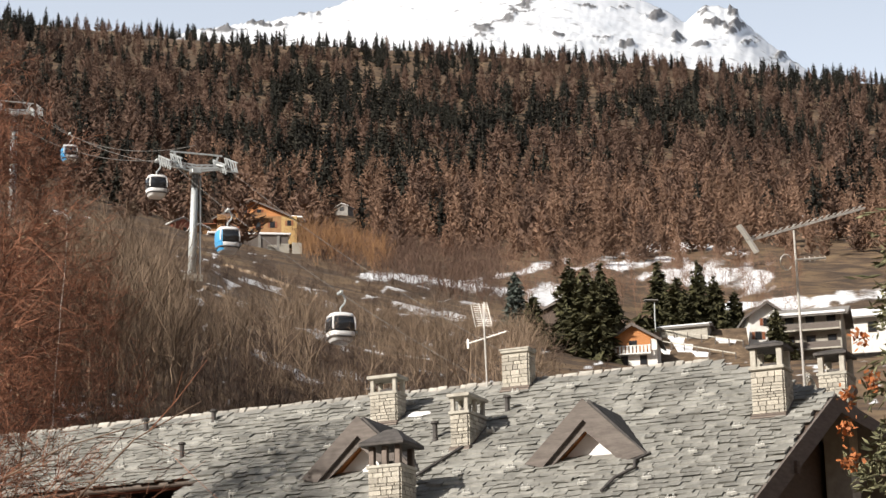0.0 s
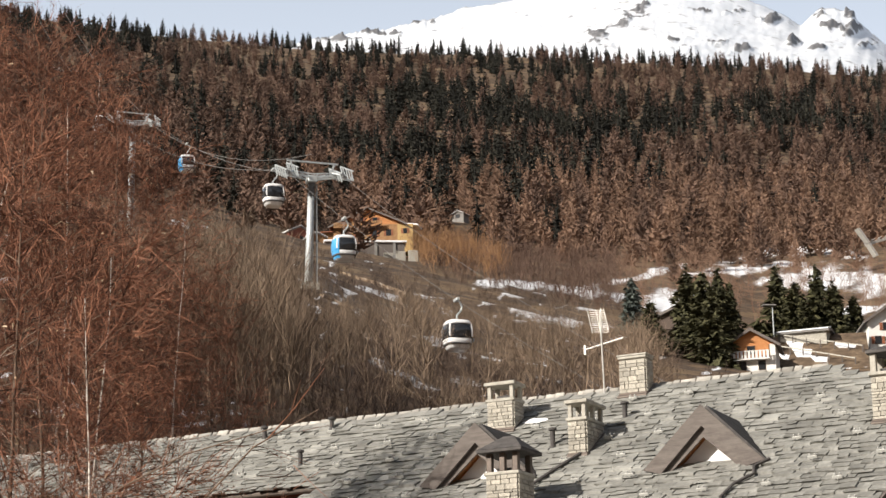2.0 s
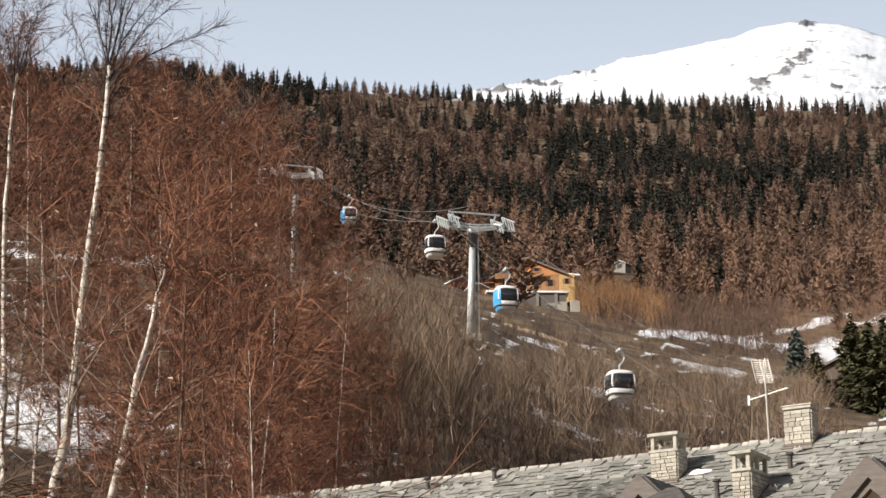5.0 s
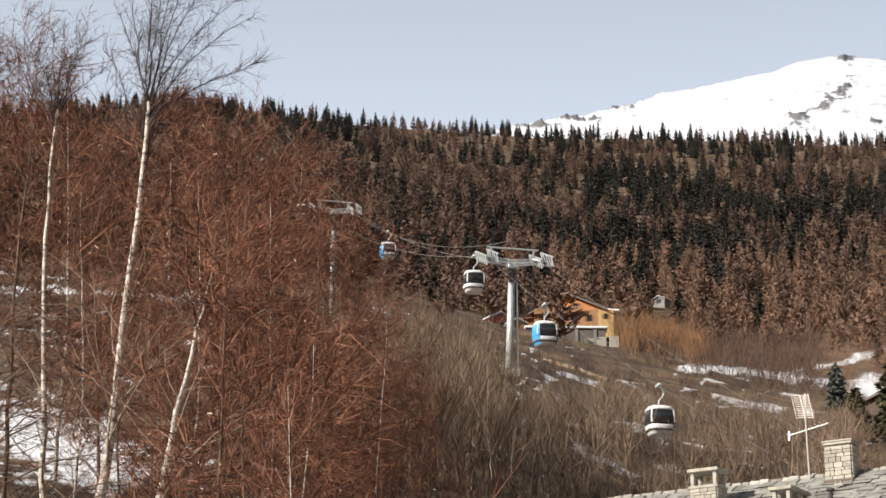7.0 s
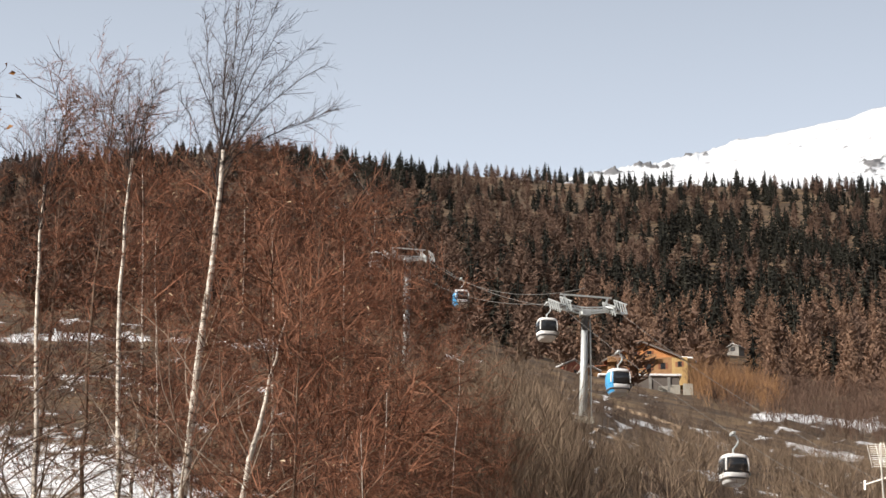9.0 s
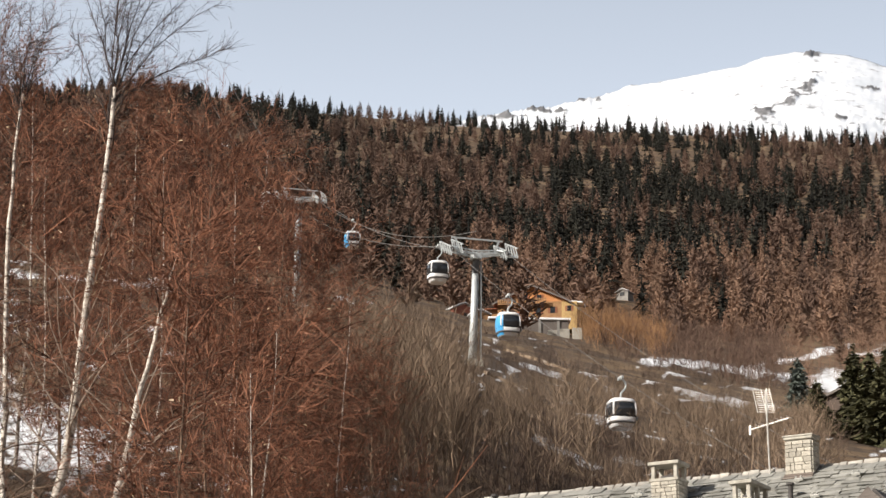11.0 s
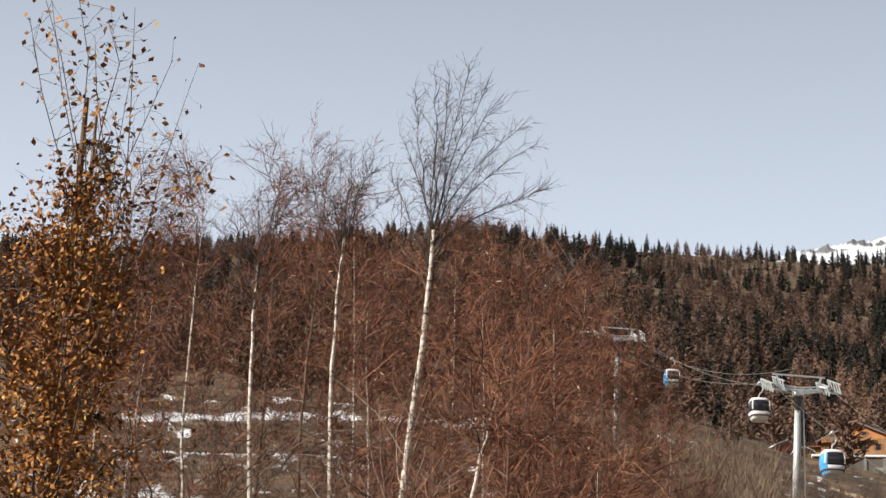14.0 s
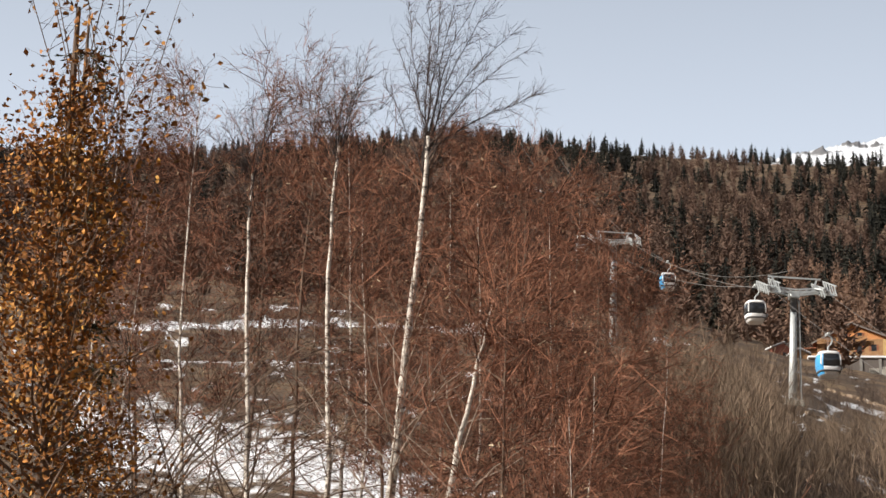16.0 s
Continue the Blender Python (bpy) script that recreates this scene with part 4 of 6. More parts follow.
# ---- aerials ----
def aerial_small():
    a = empty("aerial", HOUSE @ Matrix.Translation(on_roof(5.35, 0.1)), "television aerial on a thin mast above the ridge", "aerial")
    part("mast", tube(bmesh.new(), [(0, 0, -0.3), (0.05, 0, 1.95)], [0.022, 0.02], 8), M["alu"], a)
    boom = part("boom", tube(bmesh.new(), [(0.5, -0.1, 1.1), (-0.52, 0.05, 1.24)], [0.018, 0.018], 6), M["alu"], a)
    for k in range(9):
        f = k / 8
        x, y, z = 0.5 - 1.02 * f, -0.1 + 0.15 * f, 1.1 + 0.14 * f
        part("element", tube(bmesh.new(), [(x - 0.02, y - 0.16, z + 0.02), (x + 0.02, y + 0.16, z + 0.02)], [0.006, 0.006], 5), M["alu"], boom)
    part("end_plate", boxed(0.47, 0.52, -0.13, -0.08, 0.98, 1.2, 0.004), M["alu"], boom)
    grid = part("grid_panel", boxed(0.02, 0.04, -0.02, 0.0, 1.45, 2.0), M["alu"], a, "slanted wire reflector panel")
    for k in range(11):
        z = 1.44 + k * 0.052
        part("grid_bar", tube(bmesh.new(), [(-0.17 + 0.01 * k, 0, z - 0.02), (0.22 + 0.01 * k, 0, z + 0.03)], [0.005, 0.005], 5), M["alu"], grid)
    for k in (-0.15, 0.05, 0.25):
        part("grid_stay", tube(bmesh.new(), [(k, 0, 1.44), (k + 0.11, 0, 1.99)], [0.008, 0.008], 5), M["alu"], grid)


def aerial_large():
    foot, top = polar(-18.97, 10.3, 48.6), polar(-18.93, 14.52, 48.0)
    a = empty("large_aerial", Matrix.Translation(foot), "long television aerial on a leaning mast beside the chimney", "aerial")
    inv = -foot
    part("mast", tube(bmesh.new(), [(0, 0, -0.8), top + inv], [0.035, 0.025], 8), M["alu"], a, "leaning rusty mast")
    l, r = polar(-17.72, 14.32, 47.2) + inv, polar(-20.73, 14.95, 48.6) + inv
    boom = part("boom", beam(bmesh.new(), l, r, 0.035, 0.045), M["alu"], a)
    d = (r - l).normalized()
    side = d.cross(Vector((0, 0, 1))).normalized()
    up = side.cross(d)
    for k in range(17):
        p = l + (r - l) * (0.06 + 0.9 * k / 16)
        part("director", tube(bmesh.new(), [p - side * 0.14 + up * 0.04, p + side * 0.14 + up * 0.06], [0.008, 0.008], 5), M["alu"], boom)
        part("director_clip", boxed(-0.012, 0.012, -0.012, 0.012, 0, 0.075, m=Matrix.Translation(p)), M["alu"], boom)
    part("reflector", solid([l + up * 0.02, l + up * 0.36 - d * 0.12, l + up * 0.36 - d * 0.12 + side * 0.16, l + up * 0.02 + side * 0.16], d * 0.05), M["alu"], boom)
    part("reflector", solid([l, l - up * 0.3 + d * 0.08, l - up * 0.3 + d * 0.08 + side * 0.16, l + side * 0.16], d * 0.05), M["alu"], boom)
    sl, sr = polar(-18.93, 13.8, 47.9) + inv, polar(-19.68, 13.8, 48.2) + inv
    small = part("small_boom", tube(bmesh.new(), [sl, sr], [0.02, 0.02], 6), M["alu"], a)
    for k in range(5):
        p = sl + (sr - sl) * (0.3 + 0.17 * k)
        part("director", tube(bmesh.new(), [p - Vector((0, 0, 0.05)), p + Vector((0, 0, 0.05))], [0.008, 0.008], 5), M["alu"], small)
    c = polar(-18.75, 13.75, 47.9) + inv
    ring = [c + Vector((0.13 * math.cos(t) - 0.05, 0, 0.17 * math.sin(t))) for t in np.linspace(0.6, 5.7, 14)]
    part("loop_dipole", tube(bmesh.new(), ring, [0.012] * 14, 6), M["alu"], a)
    for k in range(4):
        ring = [Vector((0.05 + 0.02 * k + (0.09 + 0.01 * k) * math.cos(t), -0.05, 0.35 + 0.28 * math.sin(t) - 0.05 * k)) for t in np.linspace(0, 6.28, 16)]
        part("cable_coil", tube(bmesh.new(), ring, [0.016] * 16, 6), M["cap"], a, "pale coiled cable")


aerial_small()
aerial_large()

# ---- the gondola lift ----
T1, LINE = Vector((13.15, 204.6)), Vector((-0.1957, 0.981))
ACROSS = Vector((0.981, 0.1957))


def rope_z(q):
    """The rope's height by the way along the line from the lower pylon."""
    return EYE + (61.2 + 0.266 * q + 0.0011 * q * q if q >= 0 else 61.2 + 0.52 * q + 0.0007 * q * q)


def rope_at(q, side):
    p = T1 + LINE * q + ACROSS * side
    return Vector((p.x, p.y, rope_z(q)))


def pylon(q, foot_z, lean):
    p = T1 + LINE * q
    top = rope_z(q) - 0.9
    t = empty("lift_pylon", Matrix.Translation((p.x, p.y, foot_z)) @ Matrix.Rotation(math.atan2(ACROSS.y, ACROSS.x), 4, "Z"), "grey steel gondola lift pylon with a trussed crossarm", "lift pylon", "pylons of the gondola lift")
    h = top - foot_z
    part("shaft", tube(bmesh.new(), [(-h * lean, 0, -1.5), (0, 0, h)], [0.42, 0.3], 14), M["steel"], t, smooth=True)
    part("footing", boxed(-h * lean - 0.9, -h * lean + 0.9, -0.9, 0.9, -1.8, 0.15, 0.08), M["cap"], t)
    part("head", boxed(-0.45, 0.45, -0.5, 0.5, h - 0.3, h + 0.35, 0.06), M["steel"], t)
    part("neck", tube(bmesh.new(), [(-h * lean * 0.16, 0, h * 0.84), (0, 0, h - 0.1)], [0.33, 0.315], 14), M["rope"], t, "dark painted neck")
    arm = bmesh.new()
    for y in (-0.4, 0.4):
        for k in (-1, 1):
            beam(arm, (0, y, h + 0.1), (k * 2.7, y, h + 0.55), 0.14, 0.16)
            beam(arm, (0, y, h + 0.5), (k * 2.7, y, h + 0.75), 0.1, 0.12)
            for j in range(4):
                x0, x1 = k * 0.65 * j, k * 0.65 * (j + 1)
                beam(arm, (x0, y, h + 0.12 + 0.1 * j), (x1, y, h + 0.56 + 0.06 * j), 0.07, 0.07)
    part("crossarm", arm, M["steel"], t)
    part("catwalk_rail", beam(bmesh.new(), (-2.35, 0, h + 1.75), (2.55, 0, h + 1.7), 0.14, 0.14), M["steel"], t)
    for x in (-2.0, 2.2):
        part("gantry_post", beam(bmesh.new(), (x * 0.8, 0, h + 0.5), (x, 0, h + 1.72), 0.16, 0.16, up=(0, 1, 0)), M["steel"], t)
    for side in (-2.6, 2.6):
        tr = part("sheave_train", bmesh.new(), None, t, "row of rope wheels on a rocker beam")
        slope = math.atan((rope_z(q + 2) - rope_z(q - 2)) / 4)
        ends = [(side, y, h + 0.62 + y * math.tan(slope)) for y in (-2.2, 2.2)]
        part("rocker", beam(bmesh.new(), ends[0], ends[1], 0.34, 0.42), M["steel"], tr)
        part("train_step", beam(bmesh.new(), (ends[0][0] + 0.45, ends[0][1], ends[0][2] - 0.2), (ends[1][0] + 0.45, ends[1][1], ends[1][2] - 0.2), 0.8, 0.07), M["steel"], tr)
        for y in (-1.6, 0.0, 1.6):
            part("train_hanger", beam(bmesh.new(), (side * 0.72, y * 0.3, h + 0.65), (side + 0.1, y, h + 0.75 + y * math.tan(slope)), 0.16, 0.2, up=(0, 1, 0)), M["steel"], tr)
            part("step_rail", beam(bmesh.new(), (side + 0.8, y, h + 0.4 + y * math.tan(slope)), (side + 0.8, y, h + 1.35 + y * math.tan(slope)), 0.07, 0.07, up=(0, 1, 0)), M["steel"], tr)
        cage = bmesh.new()
        for j in range(5):
            y0, y1 = -2.2 + 0.88 * j, -1.32 + 0.88 * j
            z0, z1 = h + y0 * math.tan(slope), h + y1 * math.tan(slope)
            beam(cage, (side + 0.8, y0, z0 + 0.42), (side + 0.8, y1, z1 + 1.3), 0.08, 0.1)
            beam(cage, (side - 0.3, y0, z0 + 0.2), (side - 0.3, y1, z1 + 1.0), 0.1, 0.12)
        beam(cage, (side + 0.8, -2.2, h + 1.35 - 2.2 * math.tan(slope)), (side + 0.8, 2.2, h + 1.35 + 2.2 * math.tan(slope)), 0.09, 0.1)
        beam(cage, (side - 0.3, -2.2, h + 1.05 - 2.2 * math.tan(slope)), (side - 0.3, 2.2, h + 1.05 + 2.2 * math.tan(slope)), 0.1, 0.12)
        part("maintenance_cage", cage, M["steel"], tr)
        for k in range(8):
            y = -2.1 + 0.6 * k
            w = bmesh.new()
            tube(w, [(side - 0.22, y, h + 0.78 + y * math.tan(slope)), (side - 0.06, y, h + 0.78 + y * math.tan(slope))], [0.21, 0.21], 12)
            part("sheave", w, M["rope"], tr)
    part("ladder", boxed(0.45, 0.5, -0.2, 0.2, 0.3, h - 0.4), M["steel"], t)
    return t


pylon(0.0, ground_z(T1.x, T1.y), 0.035)
_p2 = T1 + LINE * 92.0
pylon(92.0, ground_z(_p2.x, _p2.y), 0.0)
for _side in (-2.6, 2.6):
    _q = list(np.linspace(-128, 0, 24)) + list(np.linspace(6, 190, 32))
    tagged(part("haul_rope", tube(bmesh.new(), [rope_at(q, _side) for q in _q], [0.016 if q < -4 else 0.028 for q in _q], 6), M["cable"]), "steel haul rope of the gondola lift between pylons", "rope", "ropes of the lift")
tagged(part("signal_cable", tube(bmesh.new(), [rope_at(q, 0) + Vector((0, 0, 1.6 - 0.004 * q * (92 - q) / 12)) for q in np.linspace(0, 92, 20)], [0.028] * 20, 6), M["cable"]), "thin signal cable strung between the pylons", "rope")


def ring_shell(levels, n=28, power=3.2, a0=0.0, a1=2 * math.pi):
    """A rounded-square shell through levels of (z, half width, half depth)."""
    bm = bmesh.new()
    full = abs(a1 - a0) > 6.2
    rows = []
    for z, a, b in levels:
        row = []
        for k in range(n if full else n + 1):
            t = a0 + (a1 - a0) * k / n
            c, s = math.cos(t), math.sin(t)
            row.append(bm.verts.new((a * math.copysign(abs(c) ** (2 / power), c), b * math.copysign(abs(s) ** (2 / power), s), z)))
        rows.append(row)
    for r0, r1 in zip(rows, rows[1:]):
        for k in range(n if full else n):
            j = (k + 1) % len(r0)
            bm.faces.new((r0[k], r0[j], r1[j], r1[k]))
    if full:
        bm.faces.new(rows[0][::-1]), bm.faces.new(rows[-1])
    return bm


CABIN = [(0.0, 0.62, 0.62), (0.08, 0.74, 0.74), (0.45, 0.9, 0.9), (0.85, 0.98, 0.98), (1.3, 0.99, 0.99), (1.75, 0.93, 0.93), (2.0, 0.82, 0.82), (2.1, 0.66, 0.66)]


def cabin(q, side, blue):
    at = rope_at(q, side)
    turn = math.atan2(LINE.y, LINE.x) - math.pi / 2
    label = "blue and white gondola cabin with dark windows hanging from the rope" if blue else "white gondola cabin with dark windows hanging from the rope"
    c = empty("gondola_cabin", Matrix.Translation(at + Vector((0, 0, -3.6))) @ Matrix.Rotation(turn, 4, "Z"), label, "gondola cabin", "cabins of the lift")
    part("body", ring_shell(CABIN[:4]), M["white_paint"], c, smooth=True)
    win = part("window_band", ring_shell([(0.72, 0.968, 0.968), (0.85, 0.988, 0.988), (1.3, 0.996, 0.996), (1.78, 0.93, 0.93)]), M["dark_glass"], c, "dark tinted window band", smooth=True)
    part("roof", ring_shell([(1.74, 0.95, 0.95), (1.86, 0.92, 0.92), (2.02, 0.82, 0.82), (2.12, 0.5, 0.5)]), M["white_paint"], c, smooth=True)
    for k in range(4):
        t = math.pi / 4 + k * math.pi / 2
        pts = []
        for z, a, b in CABIN[3:6]:
            f = abs(math.cos(t)) ** (2 / 3.2)
            pts.append((math.copysign(a * f + 0.01, math.cos(t)), math.copysign(b * f + 0.01, math.sin(t)), z))
        part("corner_pillar", tube(bmesh.new(), pts, [0.07] * 3, 6), M["white_paint"], win)
    if blue:
        lv = [(z, a + 0.012, b + 0.012) for z, a, b in CABIN[1:7]]
        part("side_panel", ring_shell(lv, 12, 3.2, math.radians(125), math.radians(238)), M["blue_paint"], c, "bright blue side panel", smooth=True)
    part("bumper", ring_shell([(0.3, 0.9, 0.9), (0.36, 0.95, 0.95), (0.42, 0.93, 0.93)]), M["rope"], c)
    part("door_seam", boxed(0.985, 1.0, -0.03, 0.03, 0.15, 1.8), M["rope"], c)
    part("ski_rack", boxed(1.0, 1.1, -0.45, 0.45, 0.6, 0.85, 0.02), M["steel"], c)
    arm = [(0, 0, 2.1), (0, 0, 2.5), (0.35, 0.1, 2.9), (0.42, 0.1, 3.15), (0.25, 0, 3.45), (0, 0, 3.6)]
    hang = part("hanger", tube(bmesh.new(), arm, [0.07] * 6, 8), M["steel"], c)
    part("grip", boxed(-0.12, 0.12, -0.4, 0.4, 3.52, 3.72, 0.03), M["steel"], hang)
    part("roof_frame", boxed(-0.5, 0.5, -0.1, 0.1, 2.1, 2.2, 0.02), M["steel"], c)


def along(yaw, side):
    """How far up the line a rope passes a bearing."""
    k = -math.tan(radians(yaw))
    p = T1 + ACROSS * side
    return (k * p.y - p.x) / (LINE.x - k * LINE.y)


for _yaw, _side, _blue in ((-0.47, 2.6, True), (-2.69, -2.6, False), (-4.5, -2.6, True), (-7.36, -2.6, False), (1.75, -2.6, False)):
    cabin(along(_yaw, _side), _side, _blue)


# ---- houses on the slope ----
def gable_house(name, place, turn, w, d, wall_h, roof_h, wall_mat, roof_mat, label, snow=False, over=0.6, gable_mat=None):
    """A house whose gable looks along -y before it is turned. Returns its Empty."""
    h = empty(name, Matrix.Translation(place) @ Matrix.Rotation(radians(turn), 4, "Z"), label, "house")
    part("wall", boxed(-w / 2, w / 2, -d / 2, d / 2, -3.0, wall_h), wall_mat, h)
    for y in (-d / 2, d / 2 - 0.15):
        part("gable", solid([(-w / 2, y, wall_h), (w / 2, y, wall_h), (0, y, wall_h + roof_h)], (0, 0.15, 0)), gable_mat or wall_mat, h)
    k = roof_h / (w / 2)
    for sgn in (-1, 1):
        e = sgn * (w / 2 + over)
        pts = [(0, -d / 2 - over, wall_h + roof_h + 0.05), (e, -d / 2 - over, wall_h - over * k + 0.05), (e, d / 2 + over, wall_h - over * k + 0.05), (0, d / 2 + over, wall_h + roof_h + 0.05)]
        slope = part("roof", solid(pts, (0, 0, 0.22)), roof_mat, h)
        if snow:
            part("roof_snow", solid([Vector(p) * 0.985 + Vector((0, 0, 0.3)) for p in pts], (0, 0, 0.12)), M["snow"], slope, "snow on the roof")
        part("verge", beam(bmesh.new(), Vector(pts[0]) + Vector((0, -0.03, 0.05)), Vector(pts[1]) + Vector((0, -0.03, 0.05)), 0.08, 0.35), M["barge"], h)
    return h


def window(h, x, y, z, w=0.9, hh=1.2, frame_mat="wood_dark", shutters=True):
    o = part("window", boxed(x - w / 2 - 0.08, x + w / 2 + 0.08, y - 0.06, y, z - 0.08, z + hh + 0.08), M[frame_mat], h)
    part("pane", boxed(x - w / 2, x + w / 2, y - 0.09, y - 0.065, z, z + hh), M["dark_glass"], o)
    if shutters:
        for k in (-1, 1):
            c = x + k * (w / 2 + 0.32)
            part("shutter", boxed(c - 0.2, c + 0.2, y - 0.07, y - 0.01, z - 0.02, z + hh + 0.02), M["roof_red"], o)


def balcony(h, x0, x1, y, z, out=1.2, mat="tan_wood"):
    b = part("balcony", boxed(x0, x1, y - out, y, z - 0.18, z), M[mat], h)
    part("top_rail", boxed(x0, x1, y - out, y - out + 0.1, z + 0.9, z + 1.0), M[mat], b)
    n = int((x1 - x0) / 0.45)
    for k in range(n):
        x = x0 + (x1 - x0) * (k + 0.5) / n
        part("baluster", boxed(x - 0.15, x + 0.15, y - out + 0.02, y - out + 0.08, z, z + 0.92), M[mat], b)


def build_chalet():
    p = polar(-5.22, 14.74, 500)
    h = gable_house("chalet", p, -14, 15.5, 11, 3.5, 3.6, M["tan_wood"], M["roof_red"], "ochre chalet with a red-brown roof on the wooded slope", over=1.1, gable_mat=M["pine"])
    for x in (-5.2, -2.2, 1.4, 4.6):
        window(h, x, -5.5, 0.9, 1.0, 1.3)
    for x in (-1.6, 1.6):
        window(h, x, -5.52, 4.0, 0.9, 1.1)
    balcony(h, -7.6, 3.4, -5.5, 3.1)
    wing = part("wing", boxed(-10.2, -7.6, -4.5, 4, -3, 2.4), M["tan_wood"], h)
    part("wing_roof", solid([(-10.8, -5.6, 2.3), (-7.4, -5.6, 2.3), (-7.4, 0, 3.4), (-10.8, 0, 3.4)], (0, 0, 0.2)), M["roof_red"], h)
    part("annex_roof", solid([(7.2, -1, 4.6), (10.6, -1, 4.2), (10.6, 5, 4.6), (7.2, 5, 5.4)], (0, 0, 0.3)), M["snow"], h, "snow-covered annex roof")
    # yellower than the main walls: sunlight on the right end is in the colour
    part("annex_wall", boxed(6.6, 10.0, -5.6, 4, -3, 3.3), M["yellow"], h)
    window(h, 8.3, -5.6, 1.2, 0.8, 1.1)
    t = empty("terrace", Matrix.Translation(polar(-5.15, 14.63, 480)), "stone terrace with a snowy edge below the chalet", "terrace")
    # dark colours of wall and piers paint in the shadow below the snow edge
    part("shaded_retaining_wall", boxed(-9.5, 7.5, -1, 3, -5, 1.6), M["barge"], t)
    part("snow_edge", boxed(-9.8, 8, -1.4, 3, 1.6, 2.1, 0.1), M["snow"], t)
    for k in range(4):
        part("terrace_pier", boxed(-7 + k * 4, -6.4 + k * 4, -1.2, -0.9, -5, 1.6), M["roof_grey"], t)
    lower = empty("garden_wall", Matrix.Translation(polar(-5.9, 14.15, 462)), "low rubble garden wall below the terrace", "wall")
    part("wall_body", boxed(-5, 6, -0.3, 0.3, -3, 1.5, 0.05), M["cap"], lower)
    for k in range(3):
        part("pillar", boxed(-3.2 + 2.6 * k, -1.2 + 2.6 * k, -0.4, 0.2, 1.4, 3.6 + 0.3 * k, 0.05), M["mortar"], lower)
    r = gable_house("cabin", polar(-3.25, 14.75, 495), 25, 5.5, 5, 2.6, 1.3, M["redwood"], M["roof_grey"], "small red-brown hut with a snowy roof beside the chalet", snow=True, over=0.4)
    window(r, 0.3, -2.5, 0.9, 0.8, 0.9)
    s = gable_house("cabin", polar(-3.75, 14.7, 492), 10, 4.0, 4, 2.0, 0.9, M["tan_wood"], M["roof_grey"], "tan wooden shed with a snowy roof beside the chalet", snow=True, over=0.4)
    window(s, 0, -2.0, 0.6, 0.7, 0.8, shutters=False)


def build_village():
    h = gable_house("house", polar(-14.8, 11.27, 300), -20, 6.2, 6, 3.5, 1.9, M["plaster"], M["roof_grey"], "small white house with an orange timber gable", over=0.7, gable_mat=M["pine"])
    part("gable_cladding", boxed(-2.3, 2.3, -3.12, -3.0, 1.7, 3.5), M["pine"], h, "orange timber cladding")
    window(h, 0, -3.12, 2.3, 0.9, 1.0, shutters=False), window(h, -1.2, -3.0, 0.2, 0.8, 1.1, shutters=False), window(h, 1.3, -3.0, 0.2, 0.8, 1.1, shutters=False)
    balcony(h, -2.4, 2.4, -3.0, 1.6, 0.9, "plaster")
    for k in range(2):
        y = -2.5 + 2.8 * k
        part("roof_snow", solid([(0.4, y, 5.02), (2.6, y + 0.6, 3.58), (2.6, y + 1.9, 3.58), (0.5, y + 1.2, 4.96)], (0, 0, 0.1)), M["snow"], h, "melting snow strip")
    b = gable_house("house", polar(-19.2, 11.35, 300), 66, 8, 8.4, 5.0, 1.5, M["mortar"], M["roof_grey"], "large pale grey chalet with stacked balconies and a snowy eave", over=1.0)
    part("eave_snow", boxed(-5.2, -4.5, -4.9, 4.9, 4.85, 5.2, 0.08), M["snow"], b)
    for z in (0.4, 2.9):
        for k in range(3):
            o = part("window", boxed(-4.08, -4.0, -3.6 + 2.7 * k, -2.4 + 2.7 * k, z, z + 1.9), M["wood_dark"], b)
            part("pane", boxed(-4.12, -4.085, -3.5 + 2.7 * k, -2.5 + 2.7 * k, z + 0.1, z + 1.8), M["dark_glass"], o)
        s = part("balcony", boxed(-5.3, -4.0, -4.1, 4.1, z - 0.2, z), M["cap"], b)
        part("parapet", boxed(-5.3, -5.18, -4.1, 4.1, z, z + 0.8), M["barge"], s)
    c = gable_house("house", polar(-18.0, 11.7, 318), -8, 5.0, 8, 3.6, 1.7, M["plaster"], M["roof_grey"], "white house with a broad gable and grey roof", over=0.7)
    window(c, 0.0, -4.0, 2.2, 1.0, 1.0), window(c, -1.3, -4.0, 0.3, 0.8, 1.0)
    d = gable_house("house", polar(-21.2, 11.5, 315), 68, 8, 11, 3.8, 1.6, M["plaster"], M["roof_grey"], "white house under a thick snow-covered roof", snow=True, over=0.9)
    for k in range(3):
        o = part("window", boxed(-4.08, -4.0, -4 + 3 * k, -2.8 + 3 * k, 1.6, 3.0), M["wood_dark"], d)
        part("pane", boxed(-4.12, -4.085, -3.9 + 3 * k, -2.9 + 3 * k, 1.7, 2.9), M["dark_glass"], o)
    e = gable_house("shed", polar(-13.05, 12.35, 345), -30, 5.5, 6, 2.4, 1.1, M["wood_dark"], M["soot"], "dark wooden shed under the fir trees", over=0.6)
    e["category"] = "shed"
    spot = polar(-7.5, 15.4, 800)
    spot.z = ground_z(spot.x, spot.y)
    w = gable_house("house", spot, -35, 4.6, 4.2, 2.6, 1.1, M["roof_grey"], M["roof_grey"], "small pale house with a snowy roof at the wood's edge", snow=True, over=0.5)
    window(w, 0, -2.1, 1.2, 1.8, 1.4, shutters=False)
    w2 = gable_house("house", polar(-16.2, 11.85, 335), 70, 4, 7, 2.3, 0.6, M["plaster"], M["roof_grey"], "low white outbuilding with a flat grey roof", snow=True, over=0.4)
    window(w2, 0, -3.5, 0.8, 0.8, 0.9, shutters=False)
    lamp = empty("street_lamp", Matrix.Translation(polar(-15.33, 11.2, 322)), "tall street lamp with a broad flat head", "street lamp")
